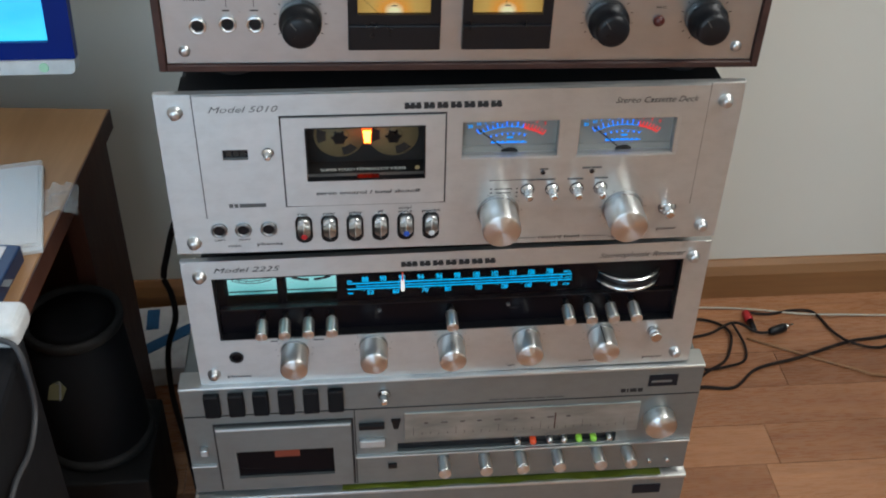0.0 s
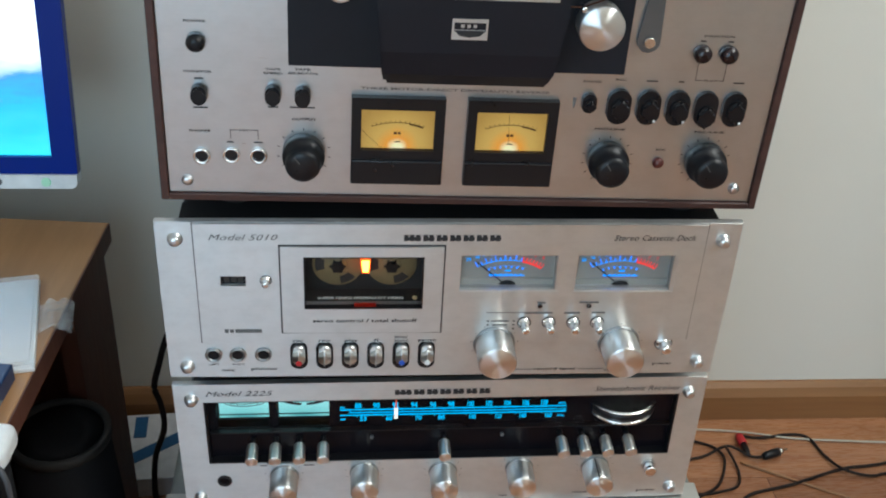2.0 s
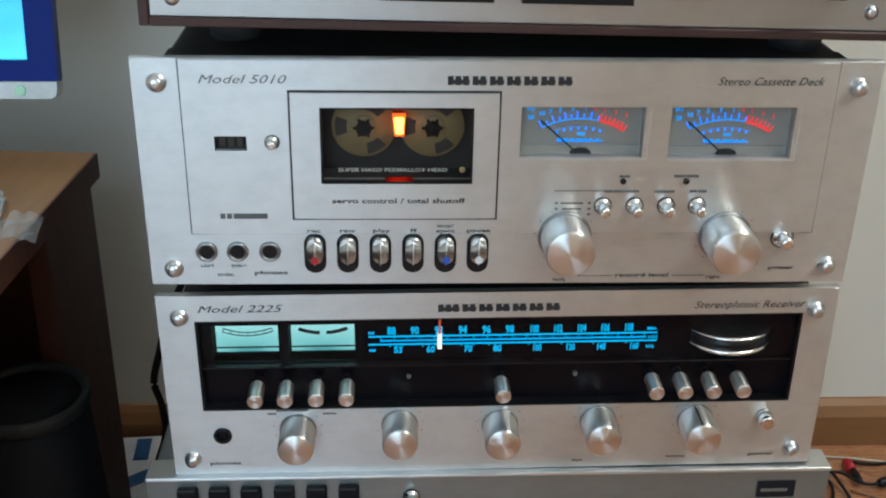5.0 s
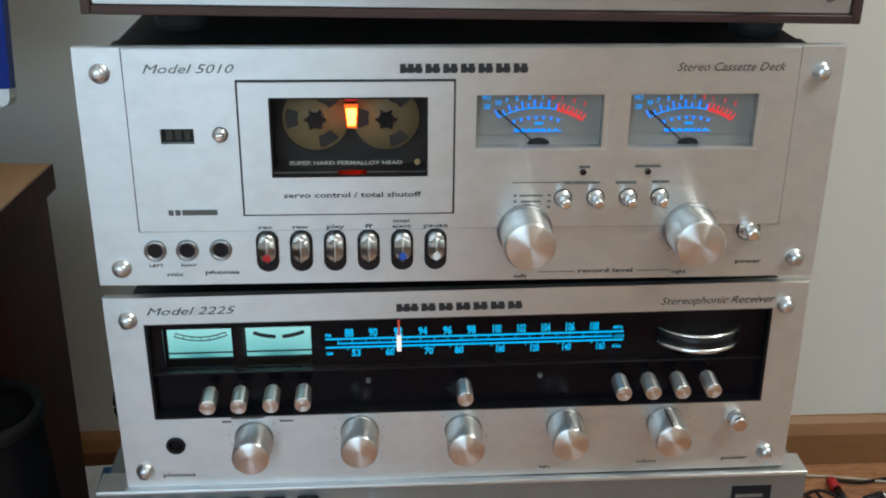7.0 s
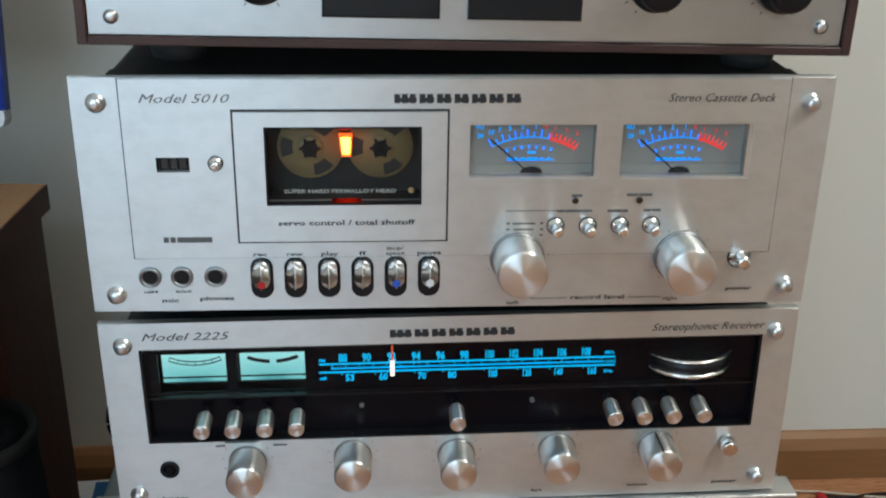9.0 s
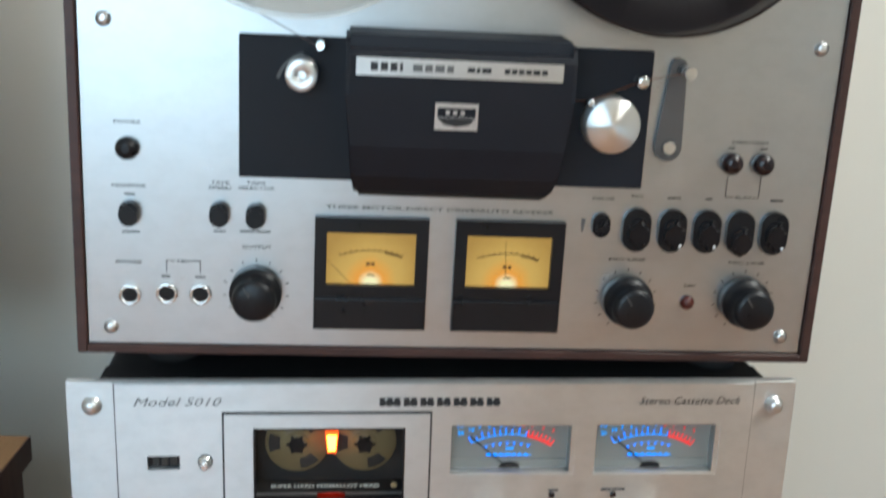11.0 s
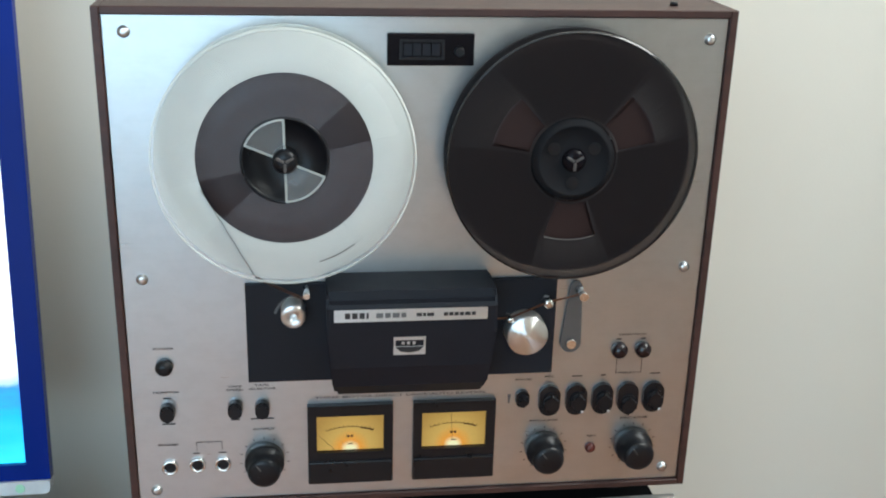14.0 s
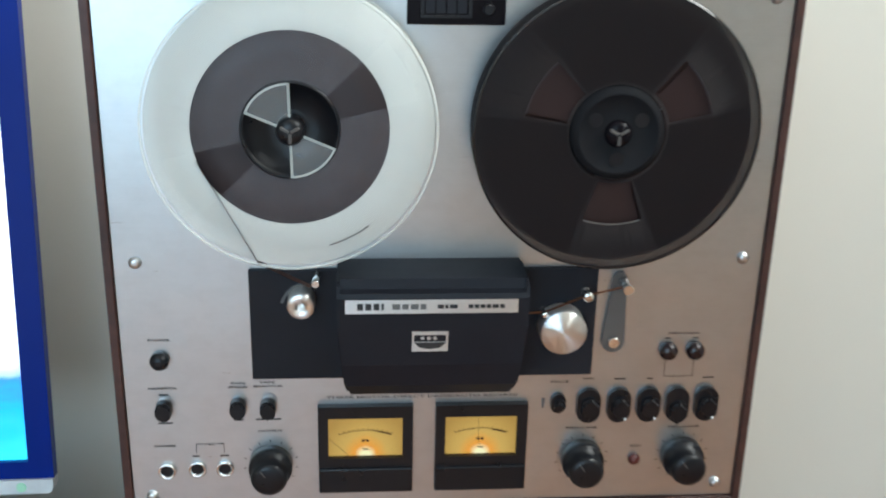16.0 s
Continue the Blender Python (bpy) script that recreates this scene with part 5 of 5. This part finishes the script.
    for x, m, lab in ((0.0700, KNOB, "small chrome pin"), (0.0850, LED_RED, "lit red indicator"), (0.1010, KNOB, "small chrome pin"), (0.1150, KNOB, "small chrome pin"), (0.1295, LED_GREEN, "lit green indicator"), (0.1435, LED_GREEN, "lit green indicator"), (0.1590, KNOB, "small chrome pin")):
        part("indicator", lathe(bmesh.new(), [(0.0030, 0.005), (0.0030, -0.002), (0.0018, -0.0035)], 18, Matrix.Translation((x, 0, 0.2110))), m, d, lab)
    for x in (-0.0010, 0.0385, 0.0735, 0.1090, 0.1485, 0.1780):
        part("lever", lathe(bmesh.new(), [(0.0060, 0), (0.0062, -0.019), (0.0062, -0.0205), (0.0058, -0.0210), (0.0055, -0.0210), (0.0004, -0.0210)], 24, Matrix.Translation((x, 0, 0.1920)) @ Matrix.Rotation(radians(-6), 4, "X")), KNOB, d, "small aluminium control lever")
    for x in (0.2020, 0.2200):
        part("pin", lathe(bmesh.new(), [(0.0020, 0), (0.0016, -0.004)], 12, Matrix.Translation((x, 0, 0.1760))), CHROME, d)
    return d


tuner_deck()


def bottom_unit():
    d = thing("audio_unit", "grey metal audio unit at the foot of the stack", "audio unit", pose(0, -0.004, 0))
    part("case", box(bmesh.new(), -0.240, 0.240, 0.010, 0.33, 0.012, 0.148, 0.002), ALU_GREY, d)
    part("front_panel", box(bmesh.new(), -0.2420, 0.2420, 0.0, 0.010, 0.012, 0.148, 0.001), ALU_GREY, d)
    part("top_edge", box(bmesh.new(), -0.2420, 0.2420, -0.003, 0.014, 0.1455, 0.1495, 0.001), ALU, d, "bright top edge strip")
    part("badge", box(bmesh.new(), 0.1900, 0.2180, -0.0012, 0.0, 0.1230, 0.1350), HEADBLK, d, "dark badge")
    for x in (-0.2, 0.2):
        for y in (0.04, 0.28):
            part("foot", box(bmesh.new(), x - 0.015, x + 0.015, y - 0.015, y + 0.015, 0.0, 0.012), RUBBER, d)
    return d


bottom_unit()
for x in (-0.19, 0.19):
    for y in (0.06, 0.28):
        tagged(obj("rubber_pad", box(bmesh.new(), x - 0.012, x + 0.012, y - 0.012, y + 0.012, 0.1485, 0.1606), RUBBER), "small black rubber pad between two units", "pad", "pads under the cassette receiver")
bm = bmesh.new()
n = 24
rows = [[bm.verts.new((-0.10 + 0.315 * i / n, y, 0.1532 + 0.0012 * math.sin(i * 0.9) + 0.0008 * math.sin(i * 2.3 + 1))) for i in range(n + 1)] for y in (-0.0075, 0.10)]
for i in range(n):
    bm.faces.new((rows[0][i], rows[0][i + 1], rows[1][i + 1], rows[1][i]))
bmesh.ops.solidify(bm, geom=list(bm.faces), thickness=0.0008)
tagged(obj("plastic_sheet", bm, GREEN_SHEET), "crumpled yellow green sheet lying between two audio units", "sheet")


# ---- desk side ----
def desk():
    d = thing("desk", "low wooden desk with light top and dark side board", "desk", pose(-0.313, 0.236, 0, 0, 0, -4.5))
    part("tabletop", box(bmesh.new(), -1.20, 0.0, -0.300, 0.0, 0.421, 0.443, 0.0015), DESKWOOD, d, "light brown laminate tabletop")
    part("edge_band", box(bmesh.new(), 0.0, 0.0012, -0.300, 0.0, 0.4215, 0.4425), DESKDARK, d, "dark edge band")
    part("side_board", box(bmesh.new(), -0.034, -0.016, -0.085, 0.022, 0.0, 0.421, 0.001), DESKDARK, d, "dark brown side board")
    part("inner_board", box(bmesh.new(), -0.150, -0.132, -0.290, 0.0, 0.0, 0.421, 0.001), DESKDARK, d, "dark brown inner board")
    part("back_board", box(bmesh.new(), -1.18, -0.034, -0.016, 0.0, 0.06, 0.421, 0.001), DESKDARK, d, "dark brown back board")
    part("side_board", box(bmesh.new(), -1.19, -1.172, -0.290, -0.02, 0.0, 0.421, 0.001), DESKDARK, d, "dark brown side board")
    return d


desk()


def monitor():
    d = thing("monitor", "flat monitor with a silver chin showing a bright blue picture", "monitor", pose(-0.3295, 0.208, 0.498, -10, 0, 0))
    w, h = 0.90, 0.56
    part("bezel", frame_plate(bmesh.new(), (-w, 0.002, 0.013, h), [(-w + 0.022, -0.020, 0.029, h - 0.022)], 0.0, 0.012), BEZEL, d, "dark bezel tinted blue for the screen glare")
    part("back", box(bmesh.new(), -w + 0.04, -0.040, 0.012, 0.045, 0.03, h - 0.03, 0.006), BLACK_MATT, d)
    bm = prism(bmesh.new(), [(-w, 0.013), (0.002, 0.013), (0.002, 0.006), (0.0005, 0.002), (-0.003, 0.0), (-w, 0.0)], -0.004, 0.013)
    chin = part("chin", bm, WHITE_PL, d, "silver white lower chin")
    part("power_button", lathe(bmesh.new(), [(0.0045, -0.004), (0.0040, -0.0052)], 20, Matrix.Translation((-0.026, 0, 0.0064))), GREEN_BTN, chin, "softly lit green power button")
    part("mark", prism(bmesh.new(), stadium(-0.074, 0.0064, 0.018, 0.006), -0.0046, -0.004), INK_GREY, chin)
    part("screen", box(bmesh.new(), -w + 0.022, -0.020, 0.006, 0.008, 0.029, h - 0.022), SCREEN, d, "bright screen with white sky over blue water")
    part("stand_neck", box(bmesh.new(), -w / 2 - 0.03, -w / 2 + 0.03, 0.030, 0.045, -0.045, 0.10, 0.003), BLACK_MATT, d, "", pose(0, 0, 0, 10, 0, 0))
    part("stand_base", box(bmesh.new(), -w / 2 - 0.10, -w / 2 + 0.10, -0.05, 0.05, -0.0545, -0.046, 0.003), BLACK_MATT, d, "", pose(0, 0, 0, 10, 0, 0))
    return d


# the strong blue paints the glare of the screen into the bezel colour
BEZEL = Mat("glare_blue_bezel", (0.001, 0.018, 0.23), 0.3, Specular_IOR_Level=0.1)
GREEN_BTN = Mat("green_button", (0.45, 0.62, 0.50), 0.3).emit((0.2, 0.9, 0.4), 0.25)
SCREEN = Mat("screen_picture", (0.02, 0.02, 0.02), 0.2)
tc = SCREEN.node("ShaderNodeTexCoord")
sp = SCREEN.node("ShaderNodeSeparateXYZ")
SCREEN.link(tc.outputs["Object"], sp.inputs[0])
wob = SCREEN.node("ShaderNodeMath")
wob.operation = "ADD"
SCREEN.link(sp.outputs["Z"], wob.inputs[0])
SCREEN.link(SCREEN.range(SCREEN.noise(14, (1, 1, 3), 5), -0.03, 0.03), wob.inputs[1])
SCREEN.link(SCREEN.ramp(SCREEN.range(wob.outputs[0], 0, 1), (0.030, (0.05, 0.55, 0.75)), (0.075, (0.02, 0.35, 0.70)), (0.10, (0.03, 0.22, 0.62)), (0.125, (0.80, 0.92, 1.0)), (0.20, (0.95, 0.98, 1.0))), SCREEN.p.inputs["Emission Color"])
SCREEN.set("Emission Strength", 2.8)
monitor()


def disc_case():
    d = thing("disc_case", "clear plastic disc case with a pale printed sleeve", "disc case", pose(-0.341, 0.071, 0.443, 0, 0, 11))
    part("tray", box(bmesh.new(), -0.13, 0.0, -0.063, 0.063, 0.0, 0.004, 0.0008), WHITE_PL, d)
    part("sleeve", box(bmesh.new(), -0.129, -0.004, -0.055, 0.061, 0.0045, 0.0062), PAPER, d, "pale printed sleeve")
    bm = bmesh.new()
    for i, w in enumerate((0.020, 0.034, 0.012)):
        box(bm, -0.040 - 0.02 * i, -0.040 - 0.02 * i + w * 0.5, -0.0605, -0.0565, 0.0046, 0.0064)
    part("sleeve_print", bm, INK_GREY, d)
    part("lid", box(bmesh.new(), -0.13, 0.0, -0.063, 0.063, 0.0070, 0.0100, 0.0008), CLEAR, d, "clear lid")
    return d


disc_case()


def flat_box(name, label, category, at, sx, sy, sz, body, face):
    d = thing(name, label, category, at)
    part("body", box(bmesh.new(), -sx, 0, -sy, 0, 0, sz, 0.0015), body, d)
    part("top_print", box(bmesh.new(), -sx + 0.008, -0.010, -sy + 0.01, -0.004, sz, sz + 0.0008), face, d, "printed top")
    return d


flat_box("game_case", "dark blue case with a pale cover lying on the desk", "case", pose(-0.3415, 0.000, 0.443, 0, 0, -6), 0.13, 0.060, 0.016, BLUE_INK, PAPER)
bm = bmesh.new()
random.seed(5)
grid = [[bm.verts.new((0.030 * i / 6, 0.045 * j / 8, 0.004 + 0.009 * random.random() * math.sin(math.pi * i / 6))) for i in range(7)] for j in range(9)]
for j in range(8):
    for i in range(6):
        bm.faces.new((grid[j][i], grid[j][i + 1], grid[j + 1][i + 1], grid[j + 1][i]))
bmesh.ops.solidify(bm, geom=list(bm.faces), thickness=0.0004)
tagged(obj("plastic_wrap", bm, CLEAR, at=pose(-0.340, 0.052, 0.441, 0, 0, 8)), "crumpled clear plastic wrap beside the disc case", "wrapper")

d = thing("computer_case", "black computer case standing at the end of the desk", "computer case", pose(-0.328, -0.075, 0))
part("body", box(bmesh.new(), -0.20, 0.0, -0.22, 0.0, 0.008, 0.432, 0.006), BLACK_MATT, d)
part("front_strip", box(bmesh.new(), -0.12, -0.02, -0.2215, -0.22, 0.300, 0.304), CHROME, d, "thin chrome strip")
part("base", box(bmesh.new(), -0.19, -0.01, -0.19, -0.01, 0.0, 0.008), RUBBER, d)
d = thing("router", "white plastic router with rounded corners on the computer case", "router", pose(-0.323, -0.062, 0.432, 0, 0, -4))
part("shell", box(bmesh.new(), -0.110, 0.0, -0.036, 0.0, 0.002, 0.024, 0.008, 4), WHITE_PL, d)
part("underside", box(bmesh.new(), -0.100, -0.010, -0.030, -0.014, 0.0, 0.003), INK_GREY, d)
part("mark", bars(bmesh.new(), -0.040, 0.012, 0.008, (0.010, 0.010), 0.0), INK_GREY, d, "", pose(0, 0, 0.0243, -90, 0, 0))

d = thing("round_speaker", "black cylindrical speaker with a grey rim on a plinth", "speaker", pose(-0.3500, 0.1000, 0.137))
part("plinth", box(bmesh.new(), -0.082, 0.058, -0.069, 0.046, -0.137, 0.0, 0.003), CASE, d, "square black plinth")
part("foot_ring", lathe(bmesh.new(), [(0.0525, 0.0), (0.0560, -0.002), (0.0560, -0.010), (0.0515, -0.012)], 56, Matrix.Rotation(radians(-90), 4, "X")), RUBBER, d, "soft dark foot ring")
UP = Matrix.Rotation(radians(-90), 4, "X")
part("body", lathe(bmesh.new(), [(0.050, 0.0), (0.052, -0.006), (0.0445, -0.150)], 56, UP), BLACK_MATT, d)
part("rim", lathe(bmesh.new(), [(0.0445, -0.150), (0.0470, -0.153), (0.0472, -0.160), (0.0440, -0.163), (0.0405, -0.160), (0.0400, -0.157)], 56, UP, cap=False), RUBBER, d, "soft dark rim")
part("grille", lathe(bmesh.new(), [(0.0402, -0.157), (0.020, -0.158), (0.004, -0.158)], 48, UP), BLACK_MATT, d, "black fabric grille")

d = thing("carton", "white and blue printed carton on the floor by the wall", "carton", pose(-0.322, 0.425, 0, 0, 0, 4))
part("body", box(bmesh.new(), -0.080, 0.080, -0.120, 0.0, 0.0, 0.030, 0.0015), PAPER, d)
part("blue_print", box(bmesh.new(), -0.075, 0.075, -0.009, 0.009, 0.0, 0.0008), PRINT_BLUE, d, "blue printed band", pose(0.0, -0.062, 0.0301, 0, 0, 32))
part("blue_print", box(bmesh.new(), -0.036, -0.020, -0.045, -0.006, 0.0301, 0.0309), PRINT_BLUE, d)
part("yellow_print", box(bmesh.new(), 0.030, 0.052, -0.105, -0.070, 0.0300, 0.0308), YELLOW_INK, d)


# ---- cables ----
def cable(label, points, r, material, name="cable", group=""):
    return tagged(obj(name, tube(bmesh.new(), points, r), material), label, "cable", group)


cable("thin off-white cable lying along the wall", [(0.30, 0.410, 0.003), (0.393, 0.409, 0.003), (0.46, 0.402, 0.003), (0.53, 0.388, 0.003), (0.60, 0.382, 0.003), (0.70, 0.376, 0.003), (0.95, 0.372, 0.003)], 0.0014, CABLE_W)
C1 = [(0.30, 0.20, 0.10), (0.325, 0.235, 0.004), (0.352, 0.256, 0.003), (0.395, 0.253, 0.003), (0.435, 0.285, 0.003), (0.497, 0.302, 0.003), (0.572, 0.327, 0.004), (0.628, 0.336, 0.003), (0.75, 0.36, 0.003), (0.95, 0.35, 0.003)]
cable("black cable curving across the floor from the stack", C1, 0.0021, CABLE, group="floor cables")
cable("black audio cable with a red plug on the floor", [(0.452, 0.392, 0.006), (0.485, 0.390, 0.003), (0.520, 0.396, 0.003), (0.548, 0.390, 0.003), (0.560, 0.352, 0.003), (0.574, 0.322, 0.008), (0.610, 0.315, 0.003), (0.66, 0.322, 0.003), (0.9, 0.33, 0.003)], 0.0019, CABLE, group="floor cables")
cable("black cable looping on the floor beside the stack", [(0.31, 0.30, 0.10), (0.345, 0.375, 0.01), (0.385, 0.385, 0.003), (0.412, 0.372, 0.003), (0.418, 0.345, 0.006), (0.400, 0.305, 0.003), (0.372, 0.285, 0.004), (0.340, 0.262, 0.01), (0.31, 0.24, 0.08)], 0.0019, CABLE, group="floor cables")
cable("black cable ending in a black plug on the floor", [(0.340, 0.345, 0.004), (0.390, 0.355, 0.003), (0.428, 0.368, 0.010), (0.455, 0.352, 0.006), (0.472, 0.350, 0.006)], 0.0019, CABLE, group="floor cables")
cable("black cable loop on the floor", [(0.425, 0.368, 0.010), (0.432, 0.330, 0.004), (0.424, 0.302, 0.003), (0.400, 0.292, 0.003), (0.365, 0.288, 0.003), (0.33, 0.29, 0.02)], 0.0018, CABLE, group="floor cables")
cable("thin brown cable lying flat on the floor", [(0.44, 0.345, 0.002), (0.50, 0.312, 0.002), (0.56, 0.280, 0.002), (0.61, 0.262, 0.002), (0.80, 0.255, 0.002)], 0.0018, SKIRT, group="floor cables")


def plug(label, at, material):
    d = thing("audio_plug", label, "plug", at)
    part("shell", lathe(bmesh.new(), [(0.0035, 0.0), (0.0055, 0.004), (0.0060, 0.020), (0.0056, 0.026)], 24), material, d)
    part("tip", lathe(bmesh.new(), [(0.0042, 0.026), (0.0042, 0.031), (0.0016, 0.0315), (0.0016, 0.040)], 18), CHROME, d, "metal plug tip")
    return d


d = thing("audio_plug", "red and black audio plug lying on the floor", "plug", pose(0.4535, 0.356, 0.0065, 0, 0, 4))
part("boot", lathe(bmesh.new(), [(0.0022, -0.004), (0.0038, 0.004), (0.0046, 0.018)], 24), BLACK, d, "black strain relief")
part("shell", lathe(bmesh.new(), [(0.0052, 0.018), (0.0058, 0.020), (0.0058, 0.033), (0.0046, 0.036)], 24), RED, d, "red plug shell")
plug("black audio plug lying on the floor", pose(0.472, 0.350, 0.0065, 0, 0, -70), BLACK)
cable("black power cable hanging behind the stack", [(-0.205, 0.31, 0.47), (-0.245, 0.31, 0.34), (-0.281, 0.30, 0.257), (-0.295, 0.30, 0.213), (-0.303, 0.30, 0.180), (-0.298, 0.30, 0.154), (-0.297, 0.298, 0.119), (-0.311, 0.297, 0.074), (-0.315, 0.290, 0.030), (-0.308, 0.262, 0.0045), (-0.288, 0.20, 0.0045), (-0.265, 0.12, 0.0045)], 0.0036, CABLE, group="cables behind the stack")
cable("black cable hanging behind the stack", [(-0.21, 0.30, 0.45), (-0.235, 0.33, 0.33), (-0.240, 0.36, 0.18), (-0.275, 0.33, 0.03), (-0.262, 0.22, 0.004)], 0.0036, CABLE, group="cables behind the stack")
cable("grey cable hanging in a bend from the router", [(-0.345, -0.094, 0.445), (-0.328, -0.104, 0.448), (-0.3225, -0.108, 0.440), (-0.3215, -0.109, 0.427), (-0.3215, -0.111, 0.393), (-0.3215, -0.128, 0.379), (-0.3215, -0.150, 0.378), (-0.3215, -0.184, 0.386), (-0.3215, -0.215, 0.372), (-0.3205, -0.235, 0.30), (-0.318, -0.240, 0.12), (-0.312, -0.235, 0.004)], 0.0022, CABLE_GREY)
d = thing("cable_tag", "small olive paper tag hanging on the grey cable", "tag", pose(-0.3190, -0.075, 0.362, 0, 12, 20))
part("paper", prism(bmesh.new(), [(-0.006, 0.0), (0.005, -0.002), (0.008, 0.009), (0.002, 0.018), (-0.005, 0.014)], -0.0004, 0.0004), OLIVE, d)
part("string", tube(bmesh.new(), [(0.0, 0.0, 0.015), (0.001, -0.010, 0.024), (-0.003, -0.036, 0.030)], 0.0007, 6), CABLE_GREY, d, "thin grey string")


# ---- floor strips ----
random.seed(11)
strip_mesh = {}
STEP = 0.0635
y = 0.4455
while y > -0.95:
    x = -0.9 + random.random() * 0.3
    if abs(y - 0.1335) < 0.03:
        x = 0.397 - 4 * 0.36
    while x < 1.05:
        length = 0.36 if abs(y - 0.1335) < 0.03 else random.choice((0.28, 0.36, 0.42))
        if x + length > WIN["x"] - 0.01:
            length = 0.28
        if x + length > WIN["x"] - 0.01:
            break
        if length not in strip_mesh:
            bm = box(bmesh.new(), 0.0003, length - 0.0003, -STEP + 0.0003, -0.0003, -0.0040, 0.0)
            bmesh.ops.bevel(bm, geom=[e for e in bm.edges if all(v.co.z > -0.001 for v in e.verts)], offset=0.0003, segments=1, affect="EDGES")
            me = bpy.data.meshes.new("plank")
            bm.to_mesh(me)
            bm.free()
            me.materials.append(PLANK.m)
            strip_mesh[length] = me
        p = new("plank", strip_mesh[length])
        p.parent = floor
        p.location = (x, y, 0.0)
        x += length
    y -= STEP
